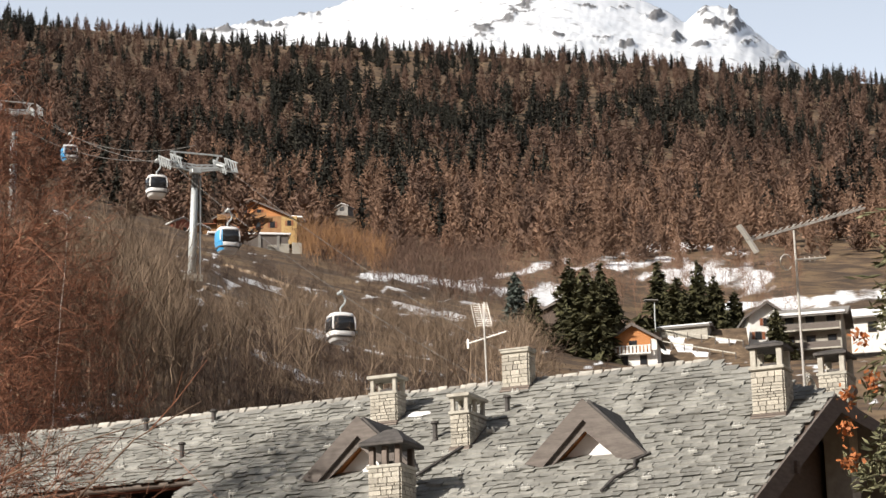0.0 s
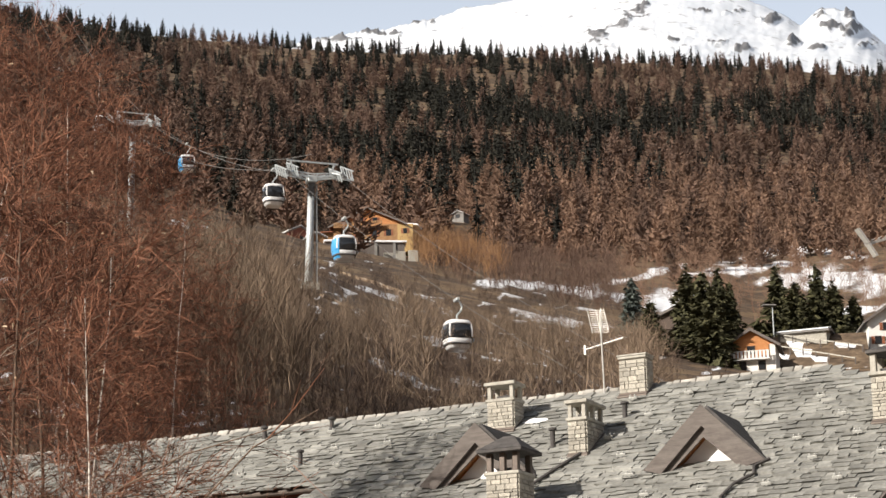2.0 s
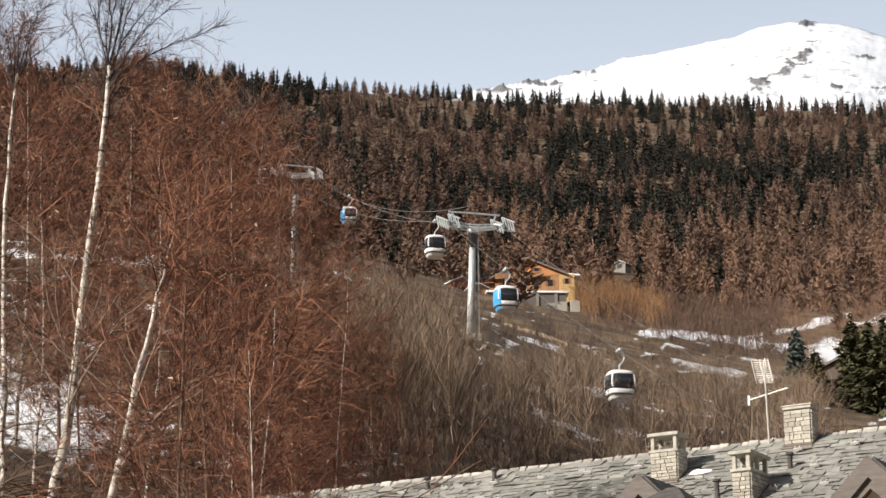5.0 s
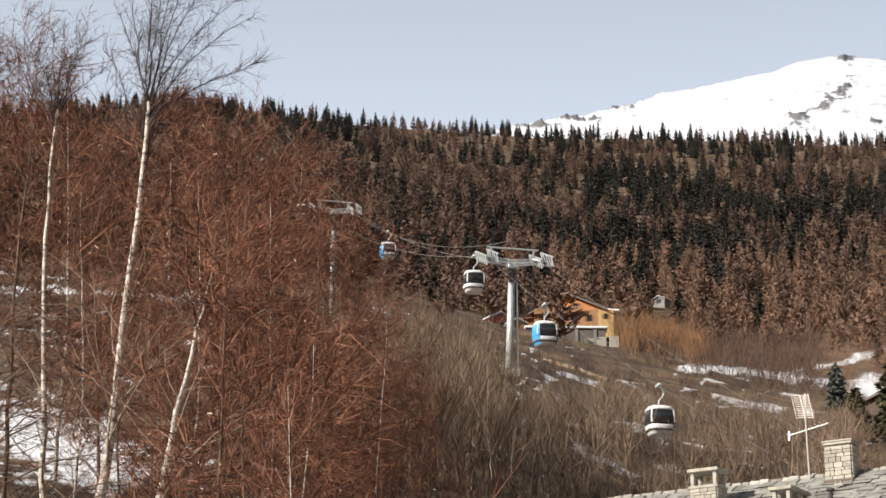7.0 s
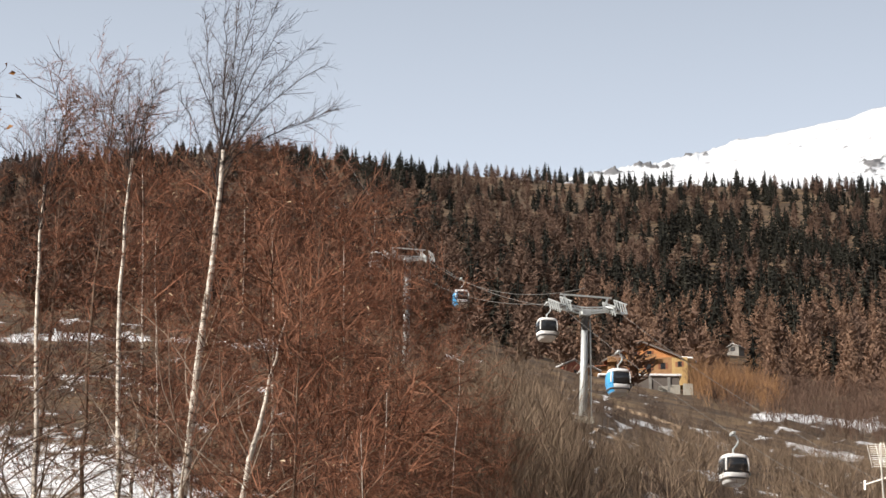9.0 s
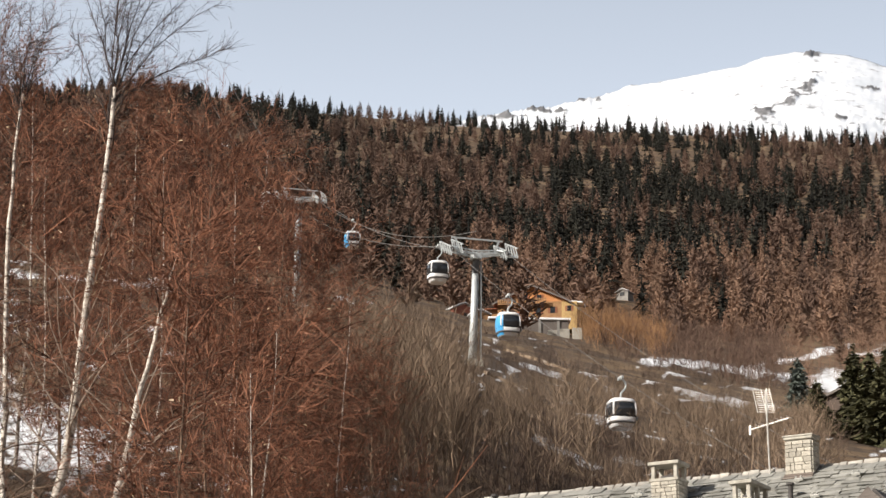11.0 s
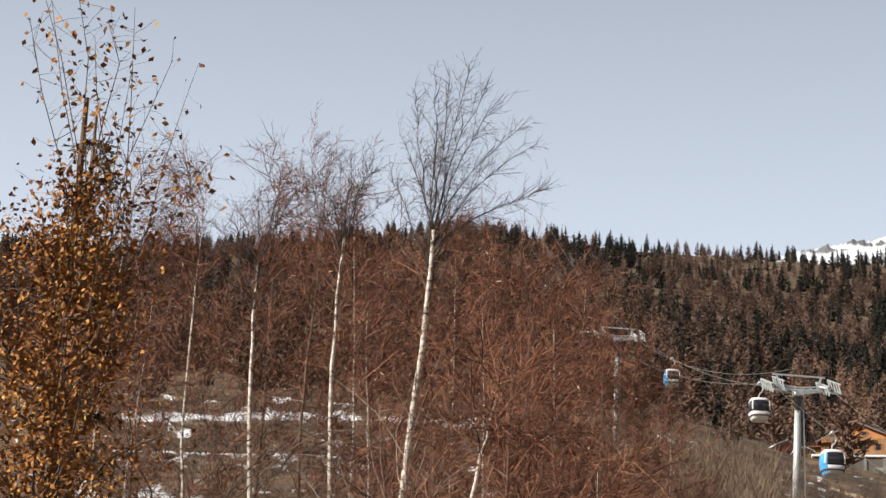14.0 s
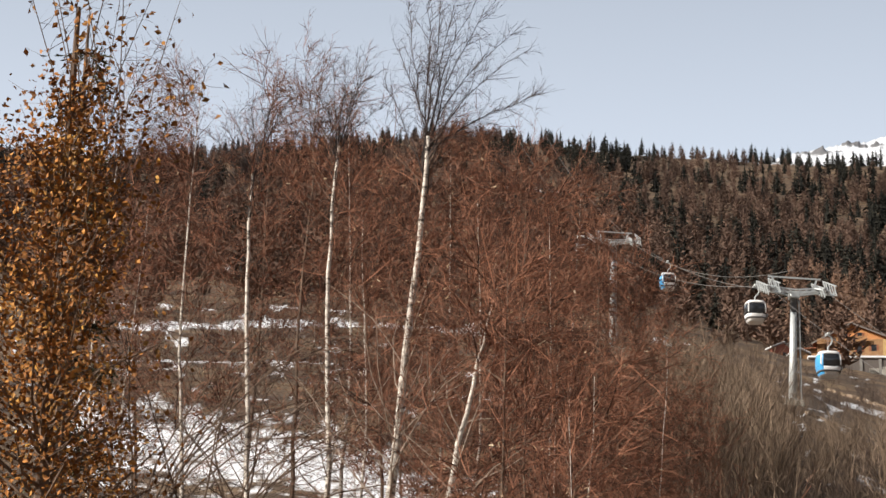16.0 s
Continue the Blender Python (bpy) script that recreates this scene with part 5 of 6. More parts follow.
    part("pole", tube(bmesh.new(), [(0, 0, -2), (0, 0, 10.3)], [0.14, 0.09], 8), M["steel"], lamp)
    part("head", boxed(-1.5, 0.5, -0.4, 0.4, 10.3, 10.55, 0.08), M["roof_grey"], lamp)


def build_garden():
    """The walled garden bank between the small house and the firs, with melting snow and rails."""
    def face(rows):
        return [polar(y, e, r) for y, e, r in rows]
    bank = part("bank", solid(face(((-15.25, 11.2, 300), (-17.7, 11.2, 300), (-17.6, 12.2, 313), (-15.3, 12.2, 313))), (0, 1.0, -1.5)), M["earthbank"])
    tagged(bank, "brown garden bank beside the small house", "bank", kind="structure")
    for y0, y1, e, w in ((-15.6, -16.1, 12.0, 0.08), (-15.75, -16.35, 11.78, 0.1), (-16.2, -16.7, 11.6, 0.06), (-15.4, -15.7, 11.7, 0.06), (-16.8, -17.4, 11.9, 0.05)):
        r = 300 + (e - 11.2) * 13
        pts = face(((y0, e + w, r + w * 13), (y0 - 0.1, e - w, r - w * 13), (y1, e - w * 1.3 - 0.06, r - w * 17), (y1 - 0.06, e + w * 0.6 - 0.06, r + w * 8)))
        tagged(part("snow_patch", solid([p + Vector((0, -0.25, 0.2)) for p in pts], (0, 0.1, -0.3)), M["snow"]), "melting snow lying on the garden bank", "snow", "snow on the garden bank")
    for y0, e0, y1, e1 in ((-15.45, 12.12, -17.5, 11.75), (-15.4, 11.85, -17.3, 11.45)):
        a, b = polar(y0, e0, 300 + (e0 - 11.2) * 12), polar(y1, e1, 300 + (e1 - 11.2) * 12)
        fence = empty("fence", Matrix.Translation(a), "weathered wooden rail fence on the garden bank", "fence", "fences on the garden bank")
        part("rail", beam(bmesh.new(), (0, 0, 0.75), b - a + Vector((0, 0, 0.75)), 0.08, 0.16), M["cap"], fence)
        for k in range(7):
            q = (b - a) * (k / 6)
            part("post", boxed(q.x - 0.07, q.x + 0.07, q.y - 0.07, q.y + 0.07, q.z - 0.6, q.z + 0.85), M["barge"], fence)
    low = gable_house("shed", polar(-16.1, 12.15, 312), 62, 3.2, 6.5, 0.35, 0.4, M["mortar"], M["roof_grey"], "low shed with a snowy flat roof above the garden", snow=True, over=0.4)
    low["category"] = "shed"


M["earthbank"] = material("garden_soil", [(0.3, (0.06, 0.042, 0.03)), (0.55, (0.13, 0.092, 0.06)), (0.75, (0.24, 0.18, 0.12))], 0.6, 0.95, bump=0.5, fine=4)
build_chalet()
build_village()
build_garden()


# ---- firs among the houses ----
def fir(place, height, mat, seed, width=1.0, label="dark green fir tree beside the houses"):
    v, f, t0 = conifer_shape("spruce", seed, 1500, 0.8)
    g = np.random.default_rng(seed)
    v = v * height * np.array((width, width, 1)) + g.normal(size=v.shape) * 0.13
    t = empty("fir_tree", Matrix.Translation(place), label, "tree", "firs among the houses")
    part("trunk", tube(bmesh.new(), [(0, 0, -0.6), (0, 0, height * 0.9)], [height * 0.02, 0.03], 7), M["darkbark"], t)
    raw("crown", v, f, mat, t, tint=t0)


for _i, (_yaw, _top, _foot, _r, _w) in enumerate(((-11.82, 13.88, 12.4, 300, 1.2), (-13.2, 14.15, 12.2, 320, 1.25), (-13.6, 13.95, 11.6, 300, 1.3), (-13.98, 14.05, 11.7, 305, 1.2), (-13.8, 13.5, 11.3, 296, 1.5), (-14.25, 13.7, 11.8, 318, 1.1),
                                                (-15.45, 14.05, 12.0, 330, 1.2), (-15.9, 13.6, 12.0, 322, 1.5), (-16.45, 14.0, 12.0, 330, 1.15), (-16.85, 13.55, 12.0, 326, 1.4), (-17.35, 13.2, 12.0, 328, 1.3), (-12.25, 13.3, 12.2, 298, 1.6), (-18.35, 12.7, 11.2, 292, 1.5), (-16.15, 13.2, 11.9, 318, 1.7), (-13.45, 13.2, 11.5, 300, 1.6))):
    _p = polar(_yaw, _foot, _r)
    _p.z = min(_p.z, ground_z(_p.x, _p.y))
    fir(_p, EYE + _r * math.tan(radians(_top)) - _p.z, M["bluefir"] if _i == 0 else M["fir"], 100 + _i, _w * 1.24, "blue-grey fir tree standing alone on the slope" if _i == 0 else "dark green fir tree beside the houses")


# ---- birches ----
class Twigs:
    """Collects thin ribbons as triangles."""

    def __init__(self, seed):
        self.v, self.f, self.t, self.g = [], [], [], np.random.default_rng(seed)

    def ribbon(self, pts, w0, w1, tint):
        d = self.g.normal(size=3)
        n = len(pts)
        ax = pts[-1] - pts[0]
        d = np.cross(ax, d)
        d = d / (np.linalg.norm(d) + 1e-9)
        b = len(self.v)
        for i, p in enumerate(pts):
            w = w0 + (w1 - w0) * i / (n - 1)
            self.v.extend((p - d * w, p + d * w))
            self.t.extend((tint, tint))
        for i in range(n - 1):
            k = b + 2 * i
            self.f.extend(((k, k + 1, k + 3), (k, k + 3, k + 2)))

    def spray(self, a, way, length, w, depth, wind):
        """A twig that bends and forks."""
        g = self.g
        tint = g.random()
        pts, p, d = [a], a, way / np.linalg.norm(way)
        n = 3 if depth > 1 else 2
        for _ in range(n):
            d = d + g.normal(size=3) * 0.16 + wind
            d = d / math.sqrt(d @ d)
            p = p + d * length / n
            pts.append(p)
        self.ribbon(pts, w, w * 0.4, tint)
        if depth > 0:
            for _ in range(4):
                i = g.integers(0, n)
                q = pts[i] + (pts[i + 1] - pts[i]) * g.random()
                self.spray(q, d + g.normal(size=3) * 0.5, length * g.uniform(0.35, 0.7), w * 0.6, depth - 1, wind)


def birch(foot, line, radius, crown_from, limbs, reach, seed, label, sprays=9, twig=0.006, dark=False, wind=(0.03, 0, 0.02), up=0.9, depth=2, leaders=(), leaves=60):
    """A bare birch: a white stem along line, rising limbs, a crown of fine reddish twigs; leaders: tips of the dark shoots that fan out of the stem's top."""
    g = np.random.default_rng(seed)
    t = empty("birch_tree", Matrix.Translation(foot), label, "tree", "birches on the slope")
    line = [np.array(p, float) - np.array(foot) for p in line]
    n = 14
    ks = np.linspace(0, 1, len(line))
    pts = [np.array([np.interp(f, ks, [q[c] for q in line]) for c in range(3)]) + g.normal(size=3) * 0.025 for f in np.linspace(0, 1, n)]
    rad = [radius * (1 - (0.65 if leaders else 0.93) * f) for f in np.linspace(0, 1, n)]
    bark = M["darkbark"] if dark else M["bark"]
    part("trunk", tube(bmesh.new(), [Vector(p) for p in pts], rad, 9), bark, t, "" if dark else "white peeling birch stem with dark marks", smooth=True)
    tw, fan, dry = Twigs(seed + 1), Twigs(seed + 2), Twigs(seed + 3)
    wind = np.array(wind)
    total = np.linalg.norm(pts[-1] - pts[0])
    for k in range(limbs):
        f = crown_from + (0.97 - crown_from) * (k + g.random() * 0.8) / limbs
        a = np.array([np.interp(f, np.linspace(0, 1, n), [q[c] for q in pts]) for c in range(3)])
        ang = g.random() * 6.283
        length = reach * (1.15 - 0.75 * f) * g.uniform(0.7, 1.25)
        length = min(length, (1 - f) * total * 0.8 + reach * 0.3)
        d = np.array((math.cos(ang), math.sin(ang), up * g.uniform(0.6, 1.5)))
        d = d / np.linalg.norm(d)
        lp, p = [a], a
        for _ in range(5):
            d = d + np.array((0, 0, 0.06)) + g.normal(size=3) * 0.13 + wind
            d = d / np.linalg.norm(d)
            p = p + d * length / 5
            lp.append(p)
        r0 = max(0.012, radius * 0.3 * (1 - f))
        part("limb", tube(bmesh.new(), [Vector(q) for q in lp], [r0 * (1 - 0.85 * i / 5) for i in range(6)], 5), M["limb"] if r0 > 0.018 else M["darkbark"], t)
        for _ in range(sprays):
            i = g.integers(1, 5)
            q = lp[i] + (lp[i + 1] - lp[i]) * g.random()
            tw.spray(q, d + g.normal(size=3) * 0.75 + (0, 0, 0.05), g.uniform(0.5, 1.2) * reach / 3.6, twig, depth, wind)
    for tip in leaders:
        tip = np.array(tip) - np.array(foot) + (0, g.normal() * 0.5, 0)
        a = pts[-1] - (pts[-1] - pts[-3]) * g.random() ** 1.5
        way = tip - a
        bend = np.array((-way[0], -way[1], 0.12 * np.linalg.norm(way))) * 0.16
        lp = [a + way * f + bend * math.sin(f * 3.1416) + g.normal(size=3) * 0.045 for f in np.linspace(0, 1, 8)]
        part("leader", tube(bmesh.new(), [Vector(q) for q in lp], [0.022 * (1 - 0.115 * i) for i in range(8)], 5), M["toptwig"], t, "dark upright shoot")
        for _ in range(int(8 + np.linalg.norm(way) * 9)):
            i = g.integers(1, 7)
            q = lp[i] + (lp[i + 1] - lp[i]) * g.random()
            fan.spray(q, way / np.linalg.norm(way) + g.normal(size=3) * 0.6, g.uniform(0.3, 0.9), 0.008, 1, wind)
    if not leaders:
        for _ in range(sprays * 2):
            tw.spray(pts[-1] - (pts[-1] - pts[-4]) * g.random(), g.normal(size=3) * 0.4 + (0, 0, 1.2), 0.9, twig, depth, wind)
    spots = np.array(tw.v)
    for _ in range(leaves):
        q = spots[g.integers(len(spots))]
        dry.ribbon([q, q + g.normal(size=3) * 0.03, q + g.normal(size=3) * 0.05], 0.02, 0.008, 0.5)
    raw("crown", spots, np.array(tw.f), M["redtwig"], t, "fine reddish bare twigs", tint=np.array(tw.t))
    raw("dry_leaves", np.array(dry.v), np.array(dry.f), M["dryleaf"], t, "a few pale dry leaves")
    if leaders:
        raw("top_brush", np.array(fan.v), np.array(fan.f), M["toptwig"], t, "dark fine twigs at the top", tint=np.array(fan.t))
    return t


def stem(r, *spots):
    """Places along a stem at one distance, from its foot in the ground."""
    pts = [polar(y, e, r) for y, e in spots]
    z = ground_z(pts[0].x, pts[0].y) - 0.3
    pts[0].z = z
    return pts


def tips(r, *spots):
    return [polar(y, e, r) for y, e in spots]


_l = stem(60, (7.2, 6), (6.52, 11.34), (6.1, 16.0), (5.8, 20.3))
birch(_l[0], _l, 0.16, 0.3, 36, 4.6, 11, "tall white-stemmed birch with a fan of bare twigs", sprays=7, twig=0.011, up=0.9, wind=(0.06, 0, 0.0), leaves=140,
      leaders=tips(60, (7.1, 21.6), (7.0, 22.9), (6.55, 23.8), (6.0, 24.3), (5.5, 24.0), (5.0, 24.3), (4.55, 23.6), (4.1, 23.9), (3.6, 23.0), (3.2, 22.3), (2.95, 21.6), (4.6, 22.2), (5.8, 22.8), (3.5, 21.0)))
_l = stem(66, (7.95, 6), (8.08, 11.29), (8.3, 16.6), (8.2, 20.0))
birch(_l[0], _l, 0.11, 0.28, 28, 4.2, 12, "slim white birch with reddish bare twigs", sprays=7, twig=0.012, leaders=tips(66, (8.9, 21.4), (8.5, 22.2), (8.1, 22.0), (7.7, 21.8), (7.4, 22.0), (7.1, 21.2), (8.7, 20.8), (9.2, 20.9)))
_l = stem(68, (10.0, 6), (10.1, 11.24), (10.4, 16.4), (10.4, 19.2))
birch(_l[0], _l, 0.105, 0.28, 26, 4.0, 13, "slim white birch with reddish bare twigs", sprays=7, twig=0.012, leaders=tips(68, (11.3, 20.4), (10.9, 20.7), (10.5, 21.1), (10.1, 20.8), (9.7, 21.4), (9.4, 21.2), (11.6, 20.0), (12.2, 19.9)))
_l = stem(58, (6.1, 6), (5.03, 11.54), (4.4, 14.6), (3.95, 16.6))
birch(_l[0], _l, 0.125, 0.26, 28, 4.4, 14, "leaning white birch with low spreading limbs", sprays=7, twig=0.012, wind=(0.05, 0, -0.02), up=0.7, leaves=110)
GROVE = []
for _k in range(5):
    _b = birch(Vector((0, 0, 0)), [(0, 0, -0.3), (0.25 * (_k - 2), 0, 6), (0.3, 0.1, 14)], 0.075, 0.14, 40, 3.9, 30 + _k, "young birch with a dense crown of red-brown twigs", sprays=11, twig=0.0115, dark=_k % 3 != 1, wind=(0.05, 0, -0.02), up=0.7, leaves=90)
    GROVE.append(_b)
_g = random.Random(8)
_spots = ((0.9, 17.8, 76), (1.9, 19.0, 80), (2.9, 19.7, 84), (4.2, 20.1, 80), (5.4, 20.0, 88), (6.6, 20.2, 82), (7.8, 20.2, 90), (9.0, 20.6, 84), (10.2, 20.3, 90), (11.6, 20.2, 80), (12.8, 20.4, 86), (14.0, 20.6, 84), (0.1, 16.2, 70), (1.5, 16.6, 68), (2.8, 17.2, 70), (-0.9, 14.0, 68), (-0.3, 14.8, 66), (3.4, 18.3, 72), (-1.7, 12.6, 66), (4.6, 17.6, 74), (6.0, 17.0, 70), (7.3, 17.8, 76), (3.6, 15.2, 66), (0.9, 13.4, 64), (2.2, 13.8, 64), (0.6, 12.4, 46), (1.7, 13.6, 45), (2.9, 14.6, 47), (4.1, 15.2, 46), (2.3, 11.6, 42), (4.8, 14.0, 64), (13.2, 17.6, 76), (5.4, 15.4, 68))
for _k, (_yaw, _top, _r) in enumerate(_spots):
    _p = polar(_yaw, _top, _r)
    _z = ground_z(_p.x, _p.y) - 0.2
    _m = Matrix.Translation((_p.x, _p.y, _z)) @ Matrix.Rotation(_g.uniform(-0.8, 0.8) + (3.1 if _k % 3 == 0 else 0), 4, "Z") @ Matrix.Scale((_p.z - _z) / 14.0, 4)
    if _k < 5:
        GROVE[_k].matrix_world = _m
    else:
        copy_thing(GROVE[_k % 5], _m)


# ---- near trees ----
def leafy_tree():
    """A tree in autumn leaf: crowded rusty leaves below, sparse ones on long shoots above."""
    foot = polar(15.5, 0, 18)
    foot.z = ground_z(foot.x, foot.y) - 0.2
    t = empty("autumn_tree", Matrix.Translation(foot), "tree with rusty orange autumn leaves and sparse top shoots", "tree")
    g = np.random.default_rng(77)
    part("trunk", tube(bmesh.new(), [(0, 0, 0), (0.05, 0, 4), (0.1, 0, 7.5), (0.1, 0, 11.6)], [0.13, 0.1, 0.06, 0.02], 9), M["darkbark"], t)
    tw, lv, lf, lt = Twigs(5), [], [], []

    def leaf(p, size):
        a = g.normal(size=3)
        a = a / np.linalg.norm(a)
        b = np.cross(a, g.normal(size=3))
        b = b / np.linalg.norm(b)
        c = np.cross(a, b)
        k = len(lv)
        lv.extend((p, p + a * size * 0.5 + b * size * 0.36 + c * size * 0.12, p + a * size, p + a * size * 0.5 - b * size * 0.36 + c * size * 0.12))
        lf.extend(((k, k + 1, k + 2), (k, k + 2, k + 3)))
        lt.extend([g.random()] * 4)
    for i in range(190):
        z = g.uniform(2.0, 10.9)
        ang = g.random() * 6.283
        length = (0.25 + 1.55 * (1 - (z - 2) / 9.5) ** 0.8) * g.uniform(0.6, 1.25)
        a = np.array((0.08, 0, z - 0.3))
        b = a + np.array((math.cos(ang) * length, math.sin(ang) * length, length * g.uniform(0.3, 0.9)))
        m = (a + b) / 2 + g.normal(size=3) * 0.06
        part("branch", tube(bmesh.new(), [Vector(a), Vector(m), Vector(b)], [0.018, 0.012, 0.004], 5), M["darkbark"], t)
        for _ in range(14):
            q = a + (b - a) * g.uniform(0.2, 1.05) + g.normal(size=3) * 0.1
            tw.spray(q, (b - a) + g.normal(size=3) * 0.5, g.uniform(0.15, 0.35), 0.003, 0, np.zeros(3))
            for _ in range(9 if z > 8.4 else 8):
                leaf(q + g.normal(size=3) * 0.13, g.uniform(0.035, 0.062))
    for yaw, e in ((16.6, 26.0), (15.5, 25.6), (14.6, 25.0), (13.9, 23.6), (12.7, 23.5), (12.1, 21.8), (16.2, 25), (15, 24.2), (13.3, 24.1), (16.9, 24.6), (13.0, 22.2), (12.4, 20.8), (14.3, 25.2)):
        b = np.array(polar(yaw, e, 17.6) - foot)
        a = np.array((0.05, 0, g.uniform(8.2, 10.2) if yaw > 14.4 else g.uniform(7.6, 9.2)))
        bend = g.uniform(-0.1, 0.3)
        pts = [a + (b - a) * f + np.array((bend * math.sin(f * 3.14), 0.0, 0.0)) + g.normal(size=3) * 0.05 for f in np.linspace(0, 1, 6)]
        part("shoot", tube(bmesh.new(), [Vector(q) for q in pts], [0.01, 0.008, 0.007, 0.005, 0.004, 0.002], 5), M["darkbark"], t)
        for _ in range(52):
            k = g.integers(1, 5)
            q = pts[k] + (pts[k + 1] - pts[k]) * g.random()
            e2 = q + g.normal(size=3) * 0.12 + (0.06, 0, 0.02)
            tw.ribbon([q, (q + e2) / 2 + g.normal(size=3) * 0.01, e2], 0.0022, 0.0012, g.random())
            leaf(e2, g.uniform(0.045, 0.08))
    raw("brushwood", np.array(tw.v), np.array(tw.f), M["darkbark"], t, tint=np.array(tw.t))
    raw("crown", np.array(lv), np.array(lf), M["leaf"], t, "rusty orange leaves", tint=np.array(lt))


def needle_tree(foot, height, reach, seed, label, mat, branches, orange=0, twist=(0, 6.283), low=0.1):
    """A spruce near by: drooping boughs set with short needled shoots."""
    t = empty("spruce_tree", Matrix.Translation(foot), label, "tree")
    g = np.random.default_rng(seed)
    part("trunk", tube(bmesh.new(), [(0, 0, -0.2), (0, 0, height * 0.6), (0, 0, height)], [height * 0.014, height * 0.008, 0.012], 8), M["darkbark"], t)
    v, f, tn, ov, of, ot = [], [], [], [], [], []

    def shoot(a, b, w, tint):
        ax = b - a
        for _ in range(2):
            d = np.cross(ax, g.normal(size=3))
            d = d / (np.linalg.norm(d) + 1e-9) * w
            k = len(v)
            m = a + ax * 0.45
            v.extend((a, m - d, b, m + d))
            f.extend(((k, k + 1, k + 2), (k, k + 2, k + 3)))
            tn.extend([tint] * 4)
    for i in range(branches):
        z = height * (low + (0.98 - low) * (i + g.random()) / branches)
        length = reach * (1.02 - z / height) ** 1.25 * g.uniform(0.75, 1.2) + 0.12
        ang = g.uniform(*twist)
        out = np.array((math.cos(ang), math.sin(ang), 0.0))
        pts = [np.array((0, 0, z)) + out * length * k + np.array((0, 0, -0.28 * length * k + 0.22 * length * k * k)) for k in np.linspace(0, 1, 6)]
        part("bough", tube(bmesh.new(), [Vector(q) for q in pts], [0.02, 0.016, 0.013, 0.01, 0.007, 0.004], 5), M["darkbark"], t)
        side = np.array((-out[1], out[0], 0))
        for _ in range(int(length * 42) + 6):
            k = g.integers(0, 5)
            a = pts[k] + (pts[k + 1] - pts[k]) * g.random()
            fw = g.uniform(0.1, 0.32) * (1.1 - 0.12 * k)
            b = a + out * fw * 0.7 + side * g.normal() * fw * 0.8 + np.array((0, 0, g.uniform(-0.16, 0.06)))
            tint = g.random()
            for j in range(6):
                c = a + (b - a) * j / 6
                shoot(c, c + (b - a) * 0.22 + g.normal(size=3) * 0.03, 0.011, tint)
    for _ in range(orange):
        e = g.uniform(8.2, 12.9)
        yaw = g.uniform(-21.4, np.interp(e, [8, 10.4, 13], [-19.6, -19.9, -20.9]))
        c = np.array(polar(yaw, e, 15.4) - foot) + g.normal(size=3) * 0.05
        for _ in range(45):
            p = c + g.normal(size=3) * (0.03, 0.03, 0.035)
            a, b = g.normal(size=3), g.normal(size=3)
            a, b = a / np.linalg.norm(a) * 0.045, b / np.linalg.norm(b) * 0.018
            k = len(ov)
            ov.extend((p, p + a * 0.5 + b, p + a, p + a * 0.5 - b))
            of.extend(((k, k + 1, k + 2), (k, k + 2, k + 3)))
            ot.extend([g.random()] * 4)
    raw("needles", np.array(v), np.array(f), mat, t, "short stiff needled shoots", tint=np.array(tn))
    if orange:
        raw("dead_leaves", np.array(ov), np.array(of), M["orange_leaf"], t, "dry orange leaves caught in the boughs", tint=np.array(ot))


leafy_tree()
_f = polar(-22.2, 0, 16)
_f.z = ground_z(_f.x, _f.y)
needle_tree(_f, 8.6, 2.2, 91, "olive-green spruce with dry orange leaves caught in it", M["needles"], 230, orange=6)
_f = polar(14.9, 0, 23)
_f.z = ground_z(_f.x, _f.y)
needle_tree(_f, EYE + 23 * math.tan(radians(22.8)) - _f.z, 1.5, 92, "slender dark spruce behind the autumn tree", M["fir"], 70)


def bare_shrub(yaw, r, height, seed, spread, mat="scrub"):
    foot = polar(yaw, 0, r)
    foot.z = ground_z(foot.x, foot.y) - 0.1
    t = empty("bare_shrub", Matrix.Translation(foot), "leafless shrub with arching grey-brown branches", "shrub", "bare shrubs near by")
    g, tw = np.random.default_rng(seed), Twigs(seed)
    for _ in range(11):
        ang = g.random() * 6.283
        d = np.array((math.cos(ang) * spread, math.sin(ang) * spread, 1.0))
        p, pts = np.zeros(3), [np.zeros(3)]
        length = height * g.uniform(0.75, 1.1)
        for k in range(8):
            d = d + g.normal(size=3) * 0.12 + np.array((math.cos(ang), math.sin(ang), -0.5)) * 0.05 * k
            d = d / np.linalg.norm(d)
            p = p + d * length / 8
            pts.append(p)
        part("branch", tube(bmesh.new(), [Vector(q) for q in pts], [0.042 * (1 - 0.1 * k) for k in range(9)], 6), M["darkbark"], t)
        for _ in range(16):
            k = g.integers(2, 8)
            q = pts[k] + (pts[k + 1] - pts[k]) * g.random()
            tw.spray(q, d + g.normal(size=3) * 0.7, g.uniform(0.8, 2.0), 0.009, 1, np.zeros(3))
    raw("brushwood", np.array(tw.v), np.array(tw.f), M[mat], t, tint=np.array(tw.t))


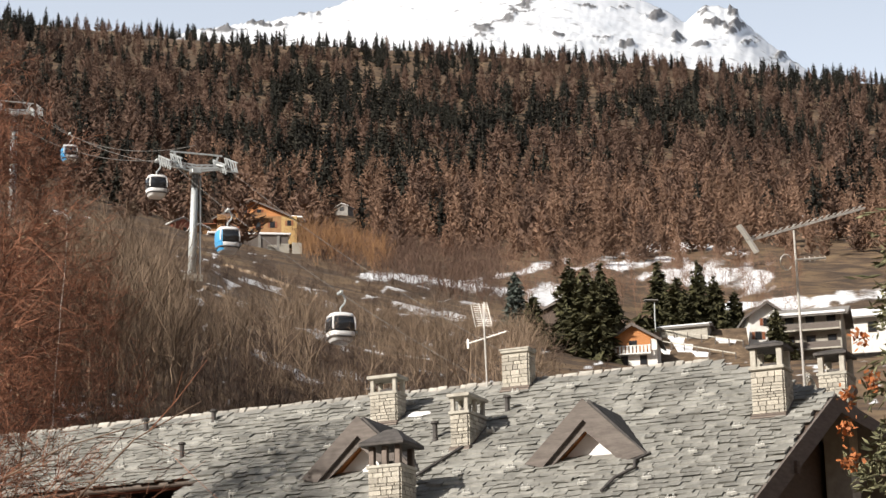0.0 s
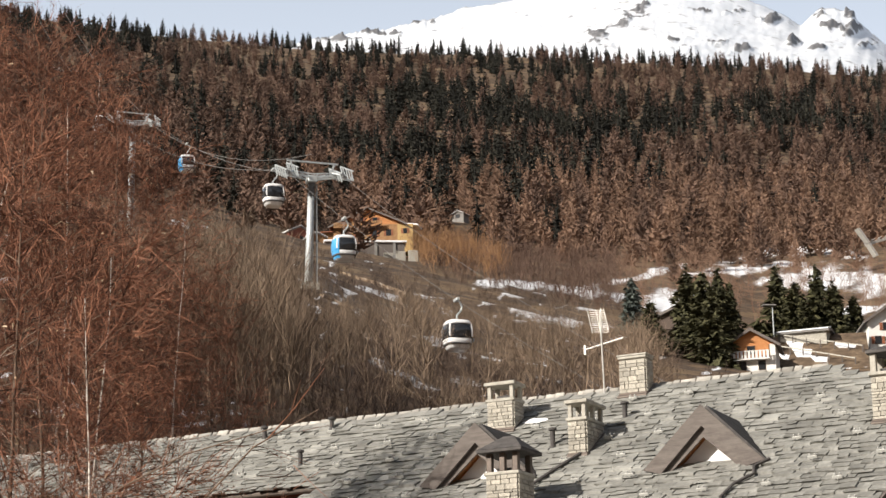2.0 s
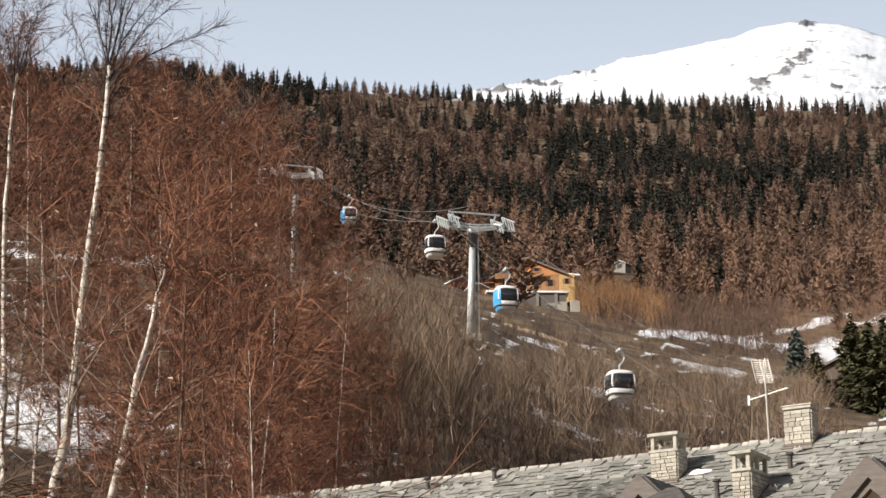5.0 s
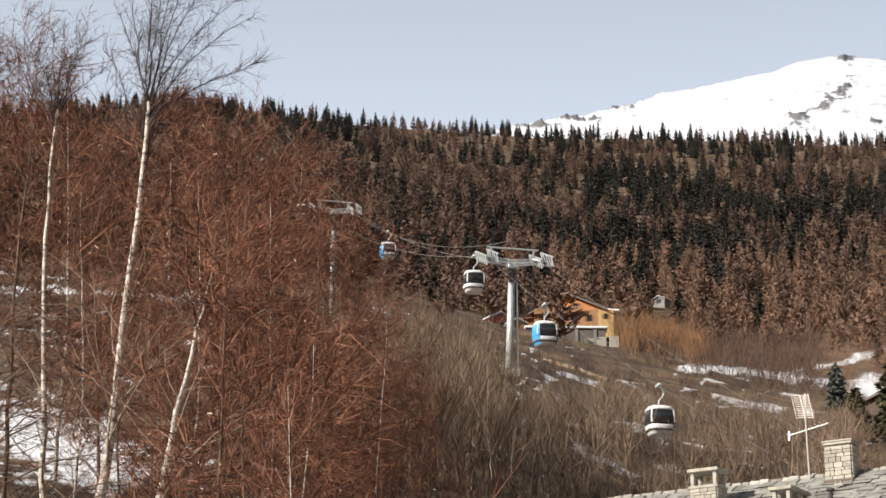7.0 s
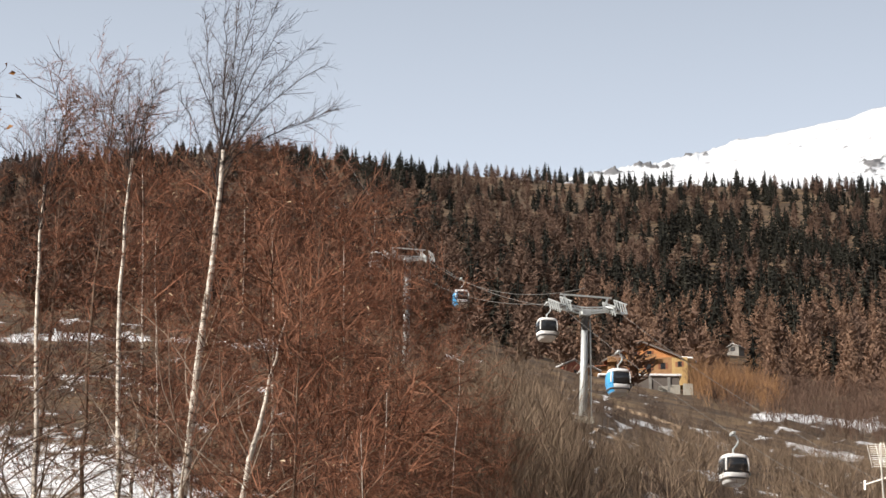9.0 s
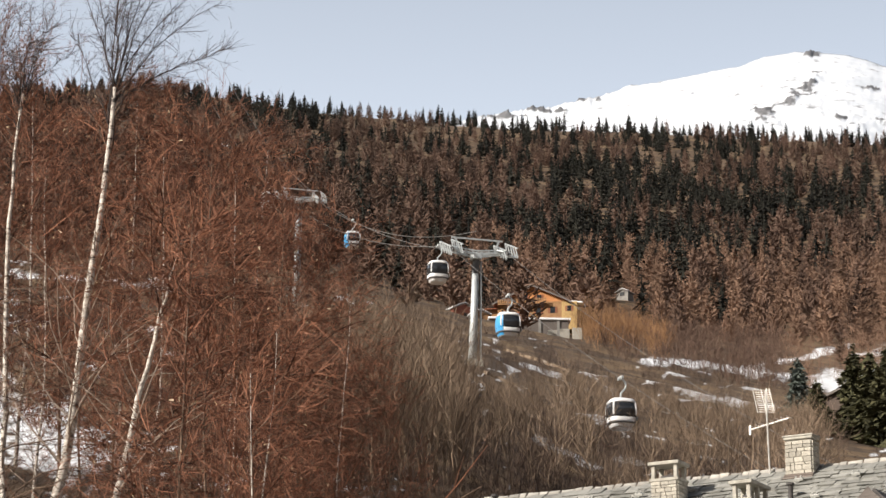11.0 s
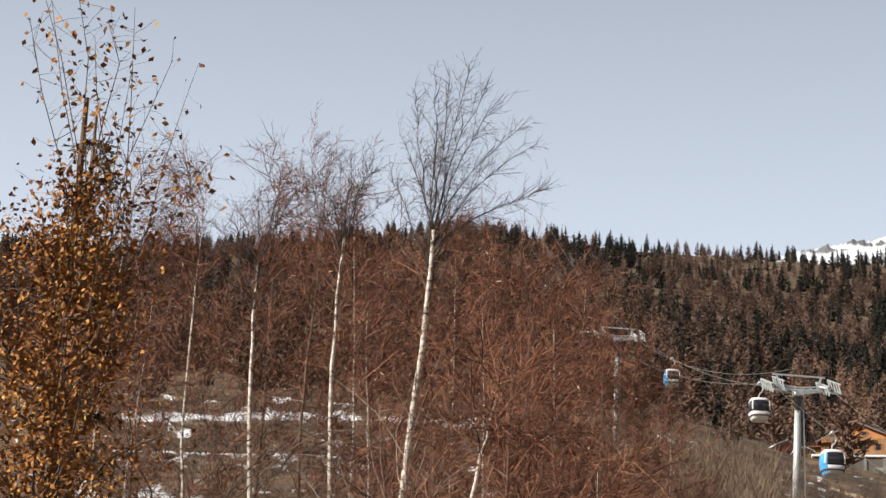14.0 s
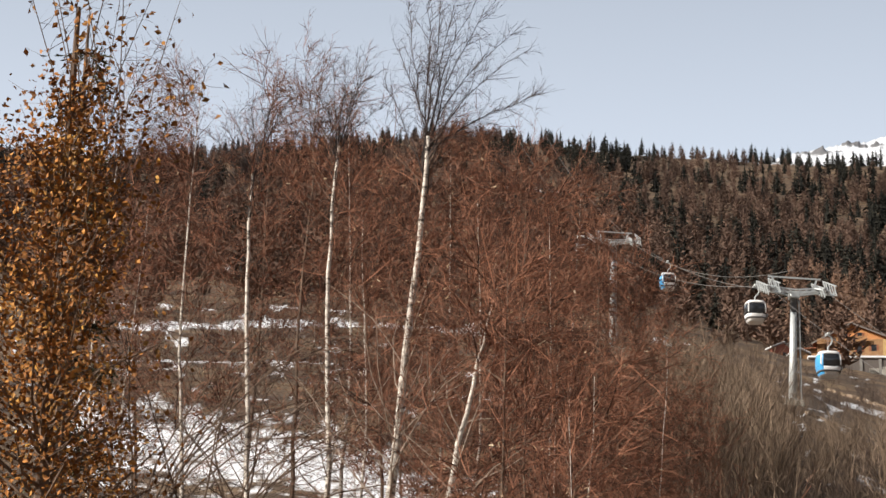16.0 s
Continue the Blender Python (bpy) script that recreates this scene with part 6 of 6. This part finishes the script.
for _k, (_yaw, _r, _h, _sp) in enumerate(((13.8, 56, 10.6, 0.5), (12.9, 60, 11.4, 0.45), (12.0, 58, 10.2, 0.6), (11.2, 62, 10.4, 0.5), (10.4, 57, 8.0, 0.6), (9.4, 60, 7.6, 0.6), (8.4, 58, 7.4, 0.5), (14.4, 54, 11.4, 0.4), (13.3, 66, 11.2, 0.5), (0.9, 40, 10.6, 0.3), (1.9, 41, 11.5, 0.35), (2.8, 42, 12.0, 0.3), (3.7, 40, 11.8, 0.35), (4.8, 42, 12.0, 0.3))):
    bare_shrub(_yaw, _r, _h, 200 + _k, _sp, "redtwig" if _k > 8 else "scrub")


# ---- the slabs of the stone roof ----
def slab_mesh(seed):
    g = random.Random(seed)
    bm = box(bmesh.new(), -0.5, 0.5, -0.26, 0.18, 0, 0.05)
    for v in bm.verts:
        if v.co.y > 0:
            v.co.y += g.uniform(-0.05, 0.05)
        v.co.x += g.uniform(-0.03, 0.03)
        v.co.z += g.uniform(-0.008, 0.008)
    me = bpy.data.meshes.new("slab")
    bm.to_mesh(me), bm.free()
    return me


def lay_slabs():
    g = random.Random(4)
    shapes = [slab_mesh(k) for k in range(8)]
    for me in shapes:
        me.materials.append(M["slab"])
    rest_v, rest_f = [], []
    s = 0.2
    while s < EAVE + 0.1:
        step = g.uniform(0.19, 0.235)
        u = verge(s) - 0.05 + g.uniform(0, 0.2)
        end = LEFT if s < LEFT_EAVE + 0.1 else JOG
        while u < end:
            w = g.uniform(0.17, 0.44)
            c = u + w / 2
            inside = any(abs(c - du) < (1.15 - (ds - s) * 0.52) and 0.2 < ds - s < 2.2 for du, ds in ((1.43, 5.1), (6.63, 4.8)))
            if not inside:
                m = SLOPE @ Matrix.LocRotScale((c, s + g.uniform(-0.03, 0.03), g.uniform(0.0, 0.015)), Euler((radians(g.uniform(5.0, 7.8)), radians(g.uniform(-1.2, 1.2)), radians(g.uniform(-4, 4)))), (w - 0.012, g.uniform(0.8, 0.95), g.uniform(0.6, 1.25)))
                me = shapes[g.randrange(8)]
                if c < 1.0 and 3.6 < s < 7.2:
                    ob = new("slab", me)
                    ob.parent = roof
                    ob.matrix_local = m
                else:
                    b = len(rest_v)
                    rest_v.extend(m @ v.co for v in me.vertices)
                    rest_f.extend([b + i for i in p.vertices] for p in me.polygons)
            u += w
        s += step
    rest = raw("slab_field", np.array([tuple(v) for v in rest_v]), np.array(rest_f), M["slab_rest"], roof)
    rest["kind"] = "stuff"
    u = 0.1
    while u < LEFT:
        w = g.uniform(0.16, 0.4)
        bm = boxed(-w / 2 + 0.01, w / 2 - 0.01, -0.14, 0.12, 0.0, g.uniform(0.03, 0.06), 0.012)
        ob = part("ridge_slab", bm, M["ridge"], roof)
        ob.matrix_local = SLOPE @ pose(u + w / 2, 0.0, -0.03 + g.uniform(0, 0.02), g.uniform(-20, -14), g.uniform(-2.5, 2.5), g.uniform(-6, 6))
        u += w


lay_slabs()
